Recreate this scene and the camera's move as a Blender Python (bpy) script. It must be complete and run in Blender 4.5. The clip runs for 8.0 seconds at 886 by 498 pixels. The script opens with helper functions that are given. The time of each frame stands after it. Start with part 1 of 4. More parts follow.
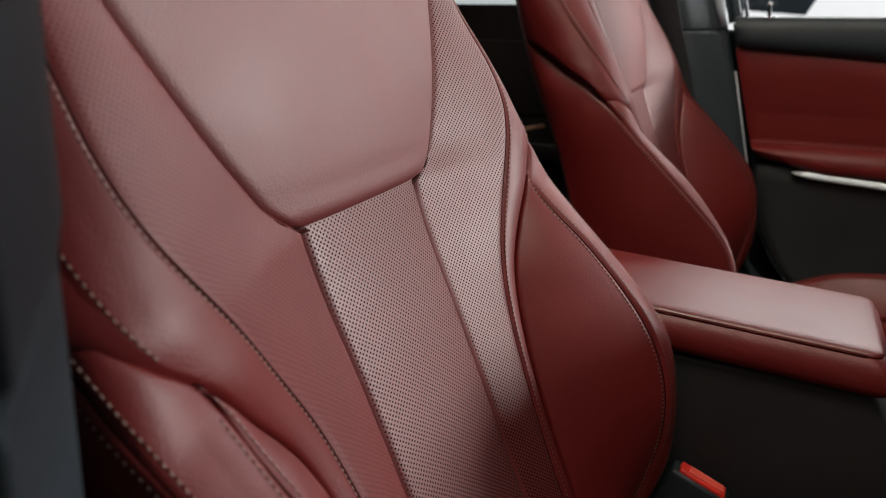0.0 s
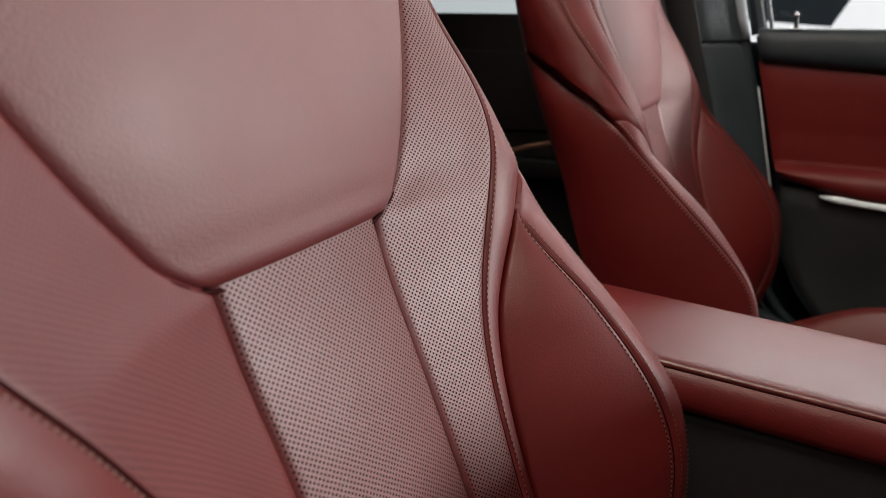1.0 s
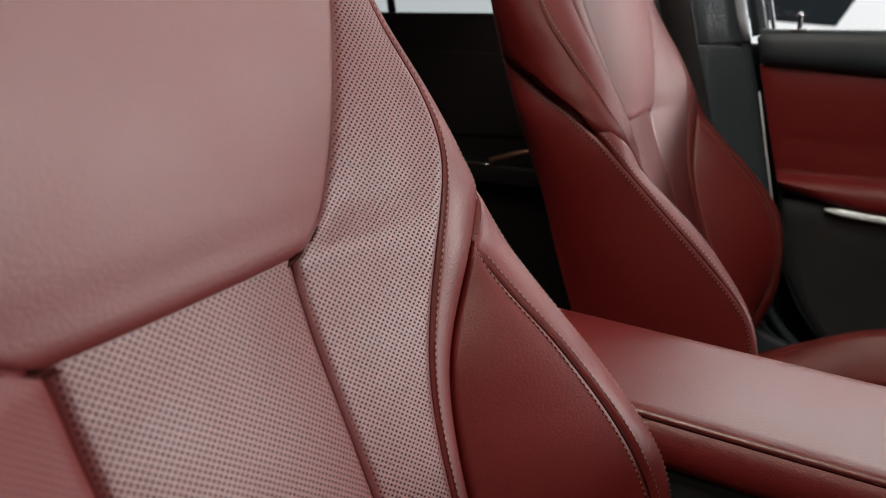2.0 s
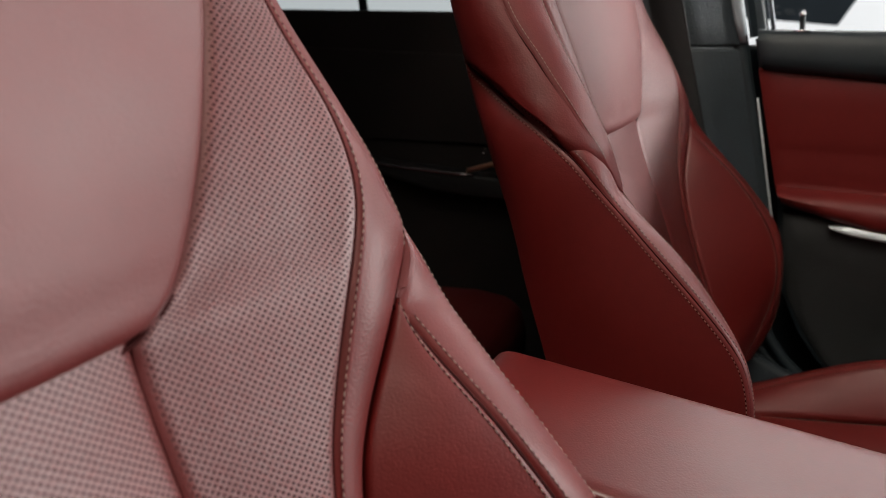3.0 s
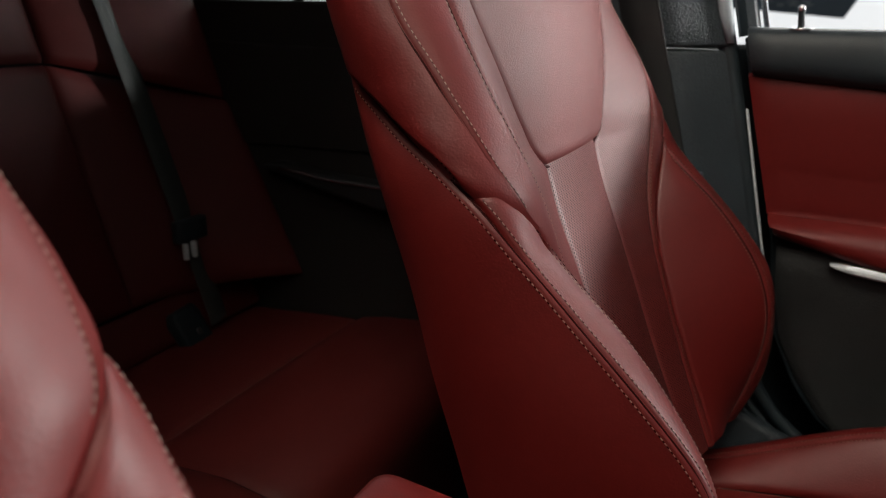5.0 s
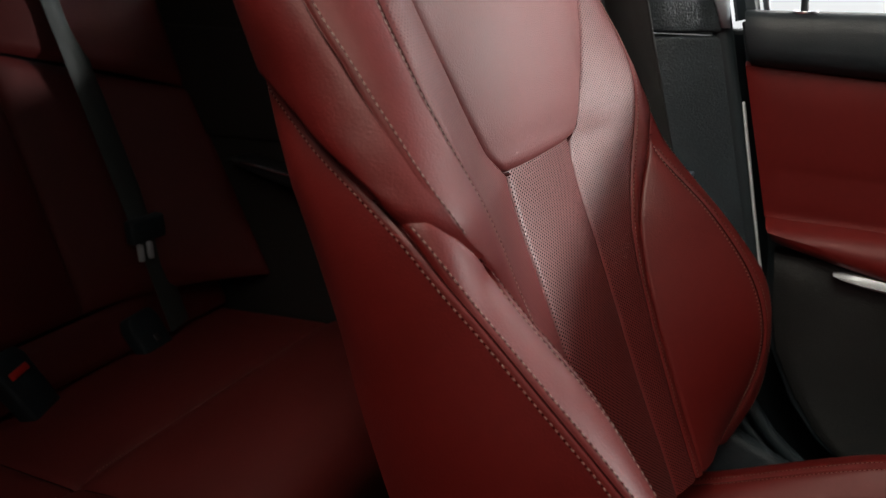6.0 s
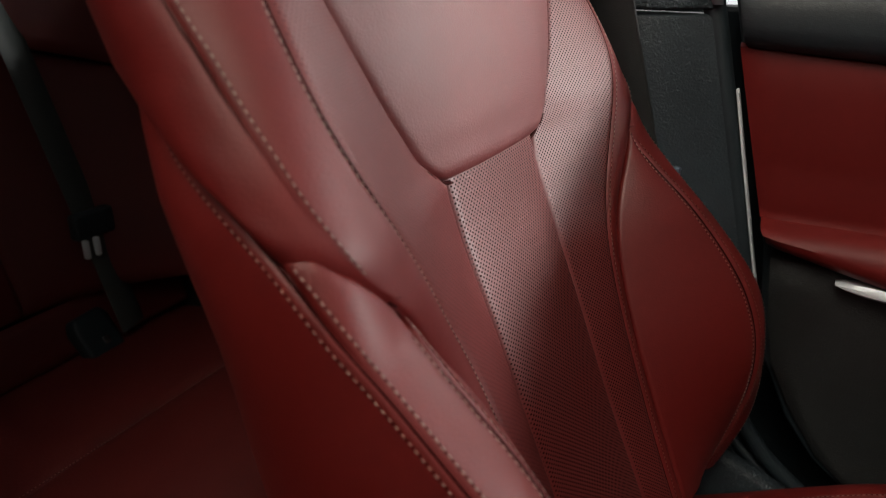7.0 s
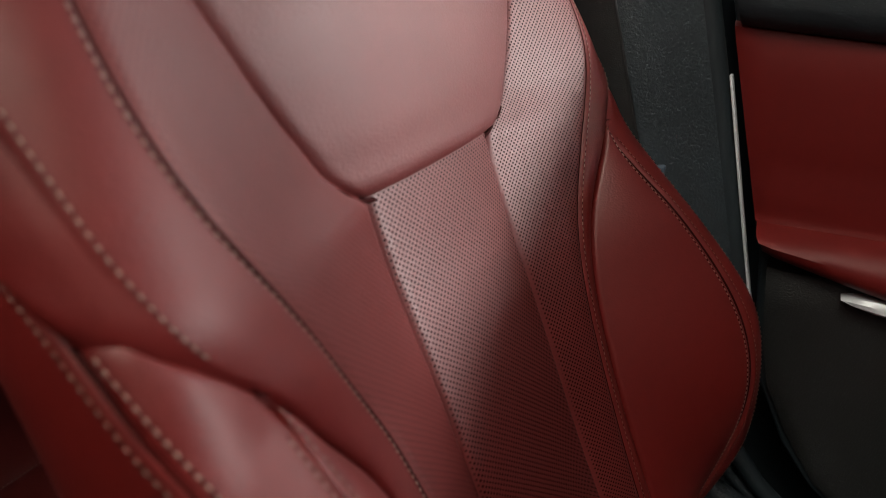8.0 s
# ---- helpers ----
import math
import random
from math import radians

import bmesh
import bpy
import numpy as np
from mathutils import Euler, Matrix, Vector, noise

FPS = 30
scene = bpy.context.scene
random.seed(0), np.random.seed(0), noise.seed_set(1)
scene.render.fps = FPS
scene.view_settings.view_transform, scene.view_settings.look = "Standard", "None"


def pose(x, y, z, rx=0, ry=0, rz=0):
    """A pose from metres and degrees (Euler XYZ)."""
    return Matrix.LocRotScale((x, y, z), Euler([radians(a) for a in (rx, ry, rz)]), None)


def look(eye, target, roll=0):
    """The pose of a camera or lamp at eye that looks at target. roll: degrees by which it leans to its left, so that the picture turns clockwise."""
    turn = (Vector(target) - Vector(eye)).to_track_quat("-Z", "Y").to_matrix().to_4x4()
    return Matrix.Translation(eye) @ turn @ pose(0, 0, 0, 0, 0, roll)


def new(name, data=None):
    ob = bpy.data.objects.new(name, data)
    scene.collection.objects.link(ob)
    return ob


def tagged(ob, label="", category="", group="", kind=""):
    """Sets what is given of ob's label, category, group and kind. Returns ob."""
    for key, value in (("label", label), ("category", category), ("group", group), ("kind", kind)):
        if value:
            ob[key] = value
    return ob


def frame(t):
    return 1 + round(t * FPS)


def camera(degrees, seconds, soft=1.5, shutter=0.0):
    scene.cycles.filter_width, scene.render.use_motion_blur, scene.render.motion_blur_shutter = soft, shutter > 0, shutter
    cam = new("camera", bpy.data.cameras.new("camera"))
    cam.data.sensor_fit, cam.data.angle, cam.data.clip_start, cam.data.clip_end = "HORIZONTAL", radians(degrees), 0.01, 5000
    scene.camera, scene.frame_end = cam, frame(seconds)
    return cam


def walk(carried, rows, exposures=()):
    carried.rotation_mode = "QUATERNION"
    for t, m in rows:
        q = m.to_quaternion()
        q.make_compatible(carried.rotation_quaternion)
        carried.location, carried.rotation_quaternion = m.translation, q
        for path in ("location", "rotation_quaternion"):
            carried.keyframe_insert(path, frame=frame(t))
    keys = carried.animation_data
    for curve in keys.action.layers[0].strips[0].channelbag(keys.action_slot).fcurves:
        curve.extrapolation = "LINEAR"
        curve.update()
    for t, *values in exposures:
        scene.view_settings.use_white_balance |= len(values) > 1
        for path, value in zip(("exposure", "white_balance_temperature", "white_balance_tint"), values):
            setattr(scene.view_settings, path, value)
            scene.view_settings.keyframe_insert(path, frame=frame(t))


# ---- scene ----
cam = camera(63.0, 8.0, soft=0.6)
cam.data.dof.use_dof, cam.data.dof.focus_distance, cam.data.dof.aperture_fstop = True, 0.54, 7.0
# seconds, x, y, z, and the turn in degrees
PATH = [
    (0.0, 0.0000, 0.0000, 0.9978, 71.449, 0.071, -64.710),
    (0.5, 0.0487, 0.0070, 0.9968, 71.920, -0.095, -63.618),
    (1.0, 0.0959, 0.0096, 0.9970, 72.120, -0.219, -63.199),
    (1.5, 0.1361, 0.0096, 0.9974, 72.134, -0.184, -62.960),
    (3.0, 0.2959, 0.0193, 0.9996, 71.907, -0.300, -62.979),
    (3.5, 0.3435, 0.0189, 1.0003, 71.891, -0.328, -62.933),
    (4.0, 0.3966, 0.0193, 1.0013, 71.821, -0.325, -62.837),
    (4.5, 0.4454, 0.0192, 1.0031, 71.595, -0.505, -62.762),
    (6.0, 0.5891, 0.0193, 1.0059, 69.622, -0.538, -62.434),
    (6.5, 0.6358, 0.0179, 1.0052, 68.848, -0.497, -62.242),
    (7.0, 0.6874, 0.0184, 1.0054, 67.629, -0.457, -62.113),
    (7.5, 0.7352, 0.0198, 1.0044, 66.495, -0.393, -61.994),
    (8.0, 0.7880, 0.0342, 0.9951, 66.044, -0.486, -63.080),
]
walk(cam, [(t, pose(*p)) for t, *p in PATH], [(0.0, 0.0), (8.0, 0.0)])

# ---- world and lights ----
world = bpy.data.worlds.new("studio")
scene.world = world
world.use_nodes = True
world.node_tree.nodes["Background"].inputs[0].default_value = (0.86, 0.94, 1.0, 1)
world.node_tree.nodes["Background"].inputs[1].default_value = 0.015


def softbox(name, eye, target, sx, sy, power, color):
    data = bpy.data.lights.new(name, "AREA")
    data.shape, data.size, data.size_y, data.energy, data.color = "RECTANGLE", sx, sy, power, color
    ob = new(name, data)
    ob.matrix_world = look(eye, target)
    return ob


# the key lamp stands before the car, off to the far side; a long soft lamp hangs over that side
softbox("studio_lamp_side", (6.4, -0.8, 3.35), (0.5, 0.0, 0.90), 4.2, 2.2, 140, (1.0, 0.97, 0.95))
softbox("studio_lamp_key", (3.95, -7.02, 2.74), (1.0, 0.17, 0.85), 0.75, 0.40, 590, (1.0, 0.965, 0.935))
# and a wide unseen fill, added over the glass roof to brighten the seats' left sides
softbox("fill_lamp_top", (-0.5, 0.20, 3.6), (0.95, 0.1, 0.8), 1.6, 0.9, 33, (1.0, 0.90, 0.76))
# and an unseen fill, added high over the open side to lift faces turned there
softbox("fill_lamp_near", (-1.6, -0.8, 3.4), (0.7, 0.0, 0.8), 2.2, 1.8, 15, (1.0, 0.92, 0.79))

# ---- materials ----


def node_material(name):
    m = bpy.data.materials.new(name)
    m.use_nodes = True
    nt = m.node_tree
    return m, nt, nt.nodes["Principled BSDF"]


def add(nt, kind, **values):
    n = nt.nodes.new(kind)
    for key, value in values.items():
        n.inputs[key].default_value = value
    return n


def math_node(nt, op, a, b=0.0, c=None):
    n = nt.nodes.new("ShaderNodeMath")
    n.operation = op
    for i, v in enumerate((a, b) if c is None else (a, b, c)):
        if isinstance(v, (int, float)):
            n.inputs[i].default_value = v
        else:
            nt.links.new(v, n.inputs[i])
    return n.outputs[0]


def surface(name, color, rough=0.5, metal=0.0, grain=400.0, bump=0.1, vary=0.12, spec=0.5, stains=9.0):
    """A plain worn surface: large soft stains and fine grain."""
    m, nt, b = node_material(name)
    co = nt.nodes.new("ShaderNodeTexCoord").outputs["Object"]
    big, fine = add(nt, "ShaderNodeTexNoise", Scale=stains, Detail=4.0), add(nt, "ShaderNodeTexNoise", Scale=grain, Detail=2.0)
    for n in (big, fine):
        nt.links.new(co, n.inputs["Vector"])
    ramp = nt.nodes.new("ShaderNodeMapRange")
    nt.links.new(big.outputs["Fac"], ramp.inputs["Value"])
    ramp.inputs["From Min"].default_value, ramp.inputs["From Max"].default_value = 0.3, 0.7
    ramp.inputs["To Min"].default_value, ramp.inputs["To Max"].default_value = 1 - vary, 1 + vary
    mix = nt.nodes.new("ShaderNodeVectorMath")
    mix.operation = "SCALE"
    mix.inputs[0].default_value = color
    nt.links.new(ramp.outputs[0], mix.inputs["Scale"])
    nt.links.new(mix.outputs[0], b.inputs["Base Color"])
    nt.links.new(math_node(nt, "MULTIPLY_ADD", big.outputs["Fac"], 0.16, rough - 0.08), b.inputs["Roughness"])
    b.inputs["Metallic"].default_value, b.inputs["Specular IOR Level"].default_value = metal, spec
    bp = add(nt, "ShaderNodeBump", Strength=bump, Distance=0.0008)
    nt.links.new(fine.outputs["Fac"], bp.inputs["Height"])
    nt.links.new(bp.outputs[0], b.inputs["Normal"])
    return m


def leather(name, color, holes=0.0, rough=0.52, grain=1.0, spec=0.9, ior=1.52):
    """Red hide: pebbled grain with soft creases, and rows of punched holes where holes is set."""
    m, nt, b = node_material(name)
    tc = nt.nodes.new("ShaderNodeTexCoord")
    co, uv = tc.outputs["Object"], tc.outputs["UV"]
    big = add(nt, "ShaderNodeTexNoise", Scale=14.0, Detail=3.0)
    mid = add(nt, "ShaderNodeTexNoise", Scale=120.0, Detail=3.0)
    warp = add(nt, "ShaderNodeTexNoise", Scale=300.0, Detail=2.0)
    cell = add(nt, "ShaderNodeTexVoronoi", Scale=720.0)
    cell.feature = "SMOOTH_F1"
    for n in (big, mid, warp):
        nt.links.new(co, n.inputs["Vector"])
    bent = nt.nodes.new("ShaderNodeVectorMath")
    bent.operation = "MULTIPLY_ADD"
    nt.links.new(warp.outputs["Color"], bent.inputs[0])
    bent.inputs[1].default_value = (0.0018, 0.0018, 0.0018)
    nt.links.new(co, bent.inputs[2])
    nt.links.new(bent.outputs[0], cell.inputs["Vector"])
    tone = math_node(nt, "MULTIPLY_ADD", big.outputs["Fac"], 0.3, 0.85)
    tone = math_node(nt, "MULTIPLY", tone, math_node(nt, "MULTIPLY_ADD", mid.outputs["Fac"], 0.2, 0.9))
    height = math_node(nt, "MULTIPLY_ADD", mid.outputs["Fac"], 0.05, math_node(nt, "MULTIPLY", cell.outputs["Distance"], -1.1))
    if holes:
        cells = []
        for shift in (0.0, 0.5):
            p = nt.nodes.new("ShaderNodeVectorMath")
            p.operation = "MULTIPLY_ADD"
            nt.links.new(uv, p.inputs[0])
            p.inputs[1].default_value, p.inputs[2].default_value = (1 / 0.0041, 1 / 0.0037, 0), (shift, shift, 0)
            fr = nt.nodes.new("ShaderNodeVectorMath")
            fr.operation = "FRACTION"
            nt.links.new(p.outputs[0], fr.inputs[0])
            d = nt.nodes.new("ShaderNodeVectorMath")
            d.operation = "DISTANCE"
            nt.links.new(fr.outputs[0], d.inputs[0])
            d.inputs[1].default_value = (0.5, 0.5, 0)
            cells.append(d.outputs["Value"])
        near = math_node(nt, "MINIMUM", *cells)
        edge = nt.nodes.new("ShaderNodeMapRange")
        nt.links.new(near, edge.inputs["Value"])
        edge.inputs["From Min"].default_value, edge.inputs["From Max"].default_value = 0.15, 0.225
        mask = nt.nodes.new("ShaderNodeAttribute")
        mask.attribute_name = "punched"
        gap = math_node(nt, "MULTIPLY", math_node(nt, "SUBTRACT", 1.0, edge.outputs[0]), mask.outputs["Fac"])
        flesh = math_node(nt, "SUBTRACT", 1.0, gap)
        tone = math_node(nt, "MULTIPLY", tone, math_node(nt, "MULTIPLY_ADD", flesh, holes, 1.0 - holes))
        height = math_node(nt, "MULTIPLY_ADD", flesh, 1.6 * holes, height)
        nt.links.new(math_node(nt, "MULTIPLY_ADD", flesh, spec * holes, spec * (1.0 - holes)), b.inputs["Specular IOR Level"])
    else:
        b.inputs["Specular IOR Level"].default_value = spec
    b.inputs["IOR"].default_value = ior
    mix = nt.nodes.new("ShaderNodeVectorMath")
    mix.operation = "SCALE"
    mix.inputs[0].default_value = color
    nt.links.new(tone, mix.inputs["Scale"])
    nt.links.new(mix.outputs[0], b.inputs["Base Color"])
    nt.links.new(math_node(nt, "MULTIPLY_ADD", big.outputs["Fac"], 0.12, rough - 0.06), b.inputs["Roughness"])
    bp = add(nt, "ShaderNodeBump", Strength=0.34 * grain, Distance=0.0005)
    nt.links.new(height, bp.inputs["Height"])
    nt.links.new(bp.outputs[0], b.inputs["Normal"])
    return m


RED = (0.121, 0.0047, 0.0035)
HIDE = leather("red_leather", RED, rough=0.52, grain=0.7, spec=0.58)
HIDE_ARM = leather("red_leather_polished", RED, rough=0.42, grain=0.5, spec=0.9, ior=1.55)
HIDE_PLAIN = leather("red_leather_fine", RED, rough=0.60, grain=0.9, spec=1.0, ior=1.56)
HIDE_HOLES = leather("red_leather_perforated", RED, holes=0.92, rough=0.53, grain=0.9, spec=1.0, ior=1.56)
HIDE_SMOOTH = leather("red_leather_smooth", RED, rough=0.55, grain=0.2, spec=0.4)
# perforated leather again, holes paled in colour as grazing light shows the left wings
HIDE_GRAZED = leather("red_leather_grazing_light", RED, holes=0.38, rough=0.55, grain=0.7, spec=0.66, ior=1.52)
PIPING = surface("dark_red_piping", (0.030, 0.003, 0.0027), 0.8, spec=0.12)
THREAD = surface("pale_thread", (0.25, 0.165, 0.135), 0.75, grain=1500.0, bump=0.3)
# the red leather darkened, with the rear's shade put into its colour
SHADED_HIDE = leather("shaded_red_leather", (0.085, 0.0055, 0.0045), rough=0.62, spec=0.45)
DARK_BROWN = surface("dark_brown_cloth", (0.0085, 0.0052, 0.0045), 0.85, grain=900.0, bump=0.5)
TAN = surface("tan_metal", (0.55, 0.30, 0.20), 0.4, metal=0.5)
BLACK_TRIM = surface("black_soft_plastic", (0.012, 0.020, 0.025), 0.55, grain=900.0, bump=0.25)
GREY_TRIM = surface("grey_pillar_plastic", (0.018, 0.027, 0.034), 0.6, grain=450.0, bump=1.6, vary=0.25)
# same plastic as GREY_TRIM, darkened and dulled for the light on the near pillar
GREY_TRIM_DIMMED = surface("grey_pillar_plastic_dimmed", (0.013, 0.020, 0.025), 0.7, grain=700.0, bump=0.6, spec=0.15)
GRAINED = surface("black_grained_plastic", (0.017, 0.0185, 0.019), 0.62, grain=600.0, bump=1.0, vary=0.25)
CONSOLE = surface("matt_black_plastic", (0.008, 0.008, 0.009), 0.6, grain=900.0, bump=0.25)
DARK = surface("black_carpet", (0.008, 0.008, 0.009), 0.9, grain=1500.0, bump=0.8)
WEBBING = surface("black_belt_webbing", (0.040, 0.047, 0.045), 0.6, grain=900.0, bump=0.5)
FRONT_WEBBING = surface("matt_black_belt_webbing", (0.016, 0.017, 0.018), 0.75, grain=900.0, bump=0.5, spec=0.3)
CHROME = surface("satin_chrome", (0.75, 0.77, 0.80), 0.22, metal=1.0, bump=0.02, vary=0.04)
# bright reflections on the metal are put into this pale base colour
PALE_METAL = surface("metal_painted_reflection", (0.66, 0.72, 0.76), 0.45, metal=0.3, bump=0.02, vary=0.04)
# window light on the rubber seal is painted in as this pale grey
SEAL_LIT_GREY = surface("seal_rubber_lit_grey", (0.26, 0.30, 0.33), 0.5, bump=0.03)
BUTTON_RED = surface("red_button_plastic", (0.62, 0.03, 0.02), 0.35, bump=0.03)
BUTTON_FACE = surface("pale_red_button_plastic", (0.72, 0.10, 0.07), 0.3, bump=0.03)
HEADLINER = surface("grey_headliner", (0.30, 0.30, 0.30), 0.9, grain=1500.0, bump=0.5)
STUDIO = surface("grey_studio_paint", (0.16, 0.17, 0.18), 0.6, grain=60.0, vary=0.04, stains=0.8)
SLATE = surface("slate_blue_board", (0.055, 0.085, 0.12), 0.5, grain=200.0)
PALE_INK = surface("pale_ink", (0.30, 0.34, 0.38), 0.6)
# the backdrop's brightness is its own glow, in place of light falling on it
BACKDROP, nt_, b_ = node_material("glowing_white_backdrop")
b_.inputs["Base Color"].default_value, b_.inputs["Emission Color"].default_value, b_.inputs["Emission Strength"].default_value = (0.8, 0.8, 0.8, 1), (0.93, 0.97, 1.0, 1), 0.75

GLASS, nt_, b_ = node_material("window_glass")
b_.inputs["Transmission Weight"].default_value, b_.inputs["Roughness"].default_value, b_.inputs["IOR"].default_value = 1.0, 0.0, 1.05
DIM_GLASS, nt_, b_ = node_material("tinted_glass")
b_.inputs["Transmission Weight"].default_value, b_.inputs["Roughness"].default_value, b_.inputs["IOR"].default_value = 1.0, 0.0, 1.05
b_.inputs["Base Color"].default_value = (0.55, 0.58, 0.58, 1)

# ---- helpers for meshes ----


def mesh_object(name, bm, material, parent=None, label="", smooth=True):
    data = bpy.data.meshes.new(name)
    bmesh.ops.recalc_face_normals(bm, faces=bm.faces)
    bm.to_mesh(data)
    bm.free()
    data.materials.append(material)
    if smooth:
        data.shade_smooth()
    ob = new(name, data)
    ob.parent = parent
    return tagged(ob, label)


def part(name, bm, material, parent, label="", smooth=True):
    return mesh_object(name, bm, material, parent, label, smooth)


def empty(name, x=0.0, y=0.0, z=0.0):
    ob = new(name)
    ob.location = (x, y, z)
    return ob


def box(x0, x1, y0, y1, z0, z1, bevel=0.004, segments=2, bm=None):
    bm = bm or bmesh.new()
    made = bmesh.ops.create_cube(bm, size=1.0)["verts"]
    for v in made:
        v.co = Vector((x0 + (v.co.x + 0.5) * (x1 - x0), y0 + (v.co.y + 0.5) * (y1 - y0), z0 + (v.co.z + 0.5) * (z1 - z0)))
    if bevel:
        edges = {e for v in made for e in v.link_edges}
        bmesh.ops.bevel(bm, geom=list(edges), offset=bevel, segments=segments, affect="EDGES", profile=0.5)
    return bm


def prism(outline, axis, lo, hi, bevel=0.004, segments=3):
    """An outline in the plane across axis, pushed from lo to hi, with rounded edges. axis x: points are (y, z); y: (x, z); z: (x, y)."""
    bm = bmesh.new()

    def at(p, d):
        return {"x": (d, p[0], p[1]), "y": (p[0], d, p[1]), "z": (p[0], p[1], d)}[axis]
    low, high = [bm.verts.new(at(p, lo)) for p in outline], [bm.verts.new(at(p, hi)) for p in outline]
    bm.faces.new(low)
    bm.faces.new(high)
    n = len(outline)
    for i in range(n):
        bm.faces.new((low[i], low[(i + 1) % n], high[(i + 1) % n], high[i]))
    bmesh.ops.recalc_face_normals(bm, faces=bm.faces)
    if bevel:
        bmesh.ops.bevel(bm, geom=list(bm.edges), offset=bevel, segments=segments, affect="EDGES", profile=0.5)
    return bm


def grid(points, uvs=None, bm=None, plain=None):
    """A sheet over rows of points, with its own measure as UV; holes are punched in it up to the width plain from its sides."""
    bm = bm or bmesh.new()
    layer = bm.loops.layers.uv.verify()
    punched = bm.verts.layers.float.new("punched") if plain else None
    rows = [[bm.verts.new(p) for p in row] for row in points]
    if plain:
        for row in rows:
            run = np.r_[0, np.cumsum([(b.co - a.co).length for a, b in zip(row, row[1:])])]
            for v, d in zip(row, np.minimum(run, run[-1] - run)):
                v[punched] = min(1.0, max(0.0, (d - plain) / 0.0015))
    for i in range(len(rows) - 1):
        for j in range(len(rows[0]) - 1):
            f = bm.faces.new((rows[i][j], rows[i][j + 1], rows[i + 1][j + 1], rows[i + 1][j]))
            if uvs is not None:
                for loop, (a, b) in zip(f.loops, ((i, j), (i, j + 1), (i + 1, j + 1), (i + 1, j))):
                    loop[layer].uv = uvs[a][b]
    return bm


def tube(points, radius, sides=8, bm=None):
    bm = bm or bmesh.new()
    pts = [Vector(p) for p in points]
    rings = []
    for i, p in enumerate(pts):
        d = (pts[min(i + 1, len(pts) - 1)] - pts[max(i - 1, 0)]).normalized()
        a = d.orthogonal().normalized() if i == 0 else (rings_a - d * rings_a.dot(d)).normalized()
        rings_a = a
        b = d.cross(a)
        rings.append([bm.verts.new(p + radius * (a * math.cos(k * math.tau / sides) + b * math.sin(k * math.tau / sides))) for k in range(sides)])
    for r0, r1 in zip(rings, rings[1:]):
        for k in range(sides):
            bm.faces.new((r0[k], r0[(k + 1) % sides], r1[(k + 1) % sides], r1[k]))
    bm.faces.new(rings[0][::-1])
    bm.faces.new(rings[-1])
    return bm


def spline(knots):
    """A natural cubic through (height, a, b, ...) knots; gives an array of the others at a height."""
    k = np.array(sorted(knots), float)
    x, f = k[:, 0], k[:, 1:]
    n, h = len(x), np.diff(k[:, 0])
    A, r = np.eye(n), np.zeros_like(f)
    for i in range(1, n - 1):
        A[i, i - 1:i + 2] = h[i - 1], 2 * (h[i - 1] + h[i]), h[i]
        r[i] = 6 * ((f[i + 1] - f[i]) / h[i] - (f[i] - f[i - 1]) / h[i - 1])
    m = np.linalg.solve(A, r)

    def at(z):
        i = min(max(int(np.searchsorted(x, z)) - 1, 0), n - 2)
        a, b = x[i + 1] - z, z - x[i]
        return (m[i] * a ** 3 + m[i + 1] * b ** 3) / (6 * h[i]) + (f[i] / h[i] - m[i] * h[i] / 6) * a + (f[i + 1] / h[i] - m[i + 1] * h[i] / 6) * b
    return at


def evenly(points, n):
    """n points at even steps along a line of points."""
    p = np.array(points, float)
    s = np.r_[0, np.cumsum(np.linalg.norm(np.diff(p, axis=0), axis=1))]
    return np.c_[tuple(np.interp(np.linspace(0, s[-1], n), s, p[:, k]) for k in range(3))]


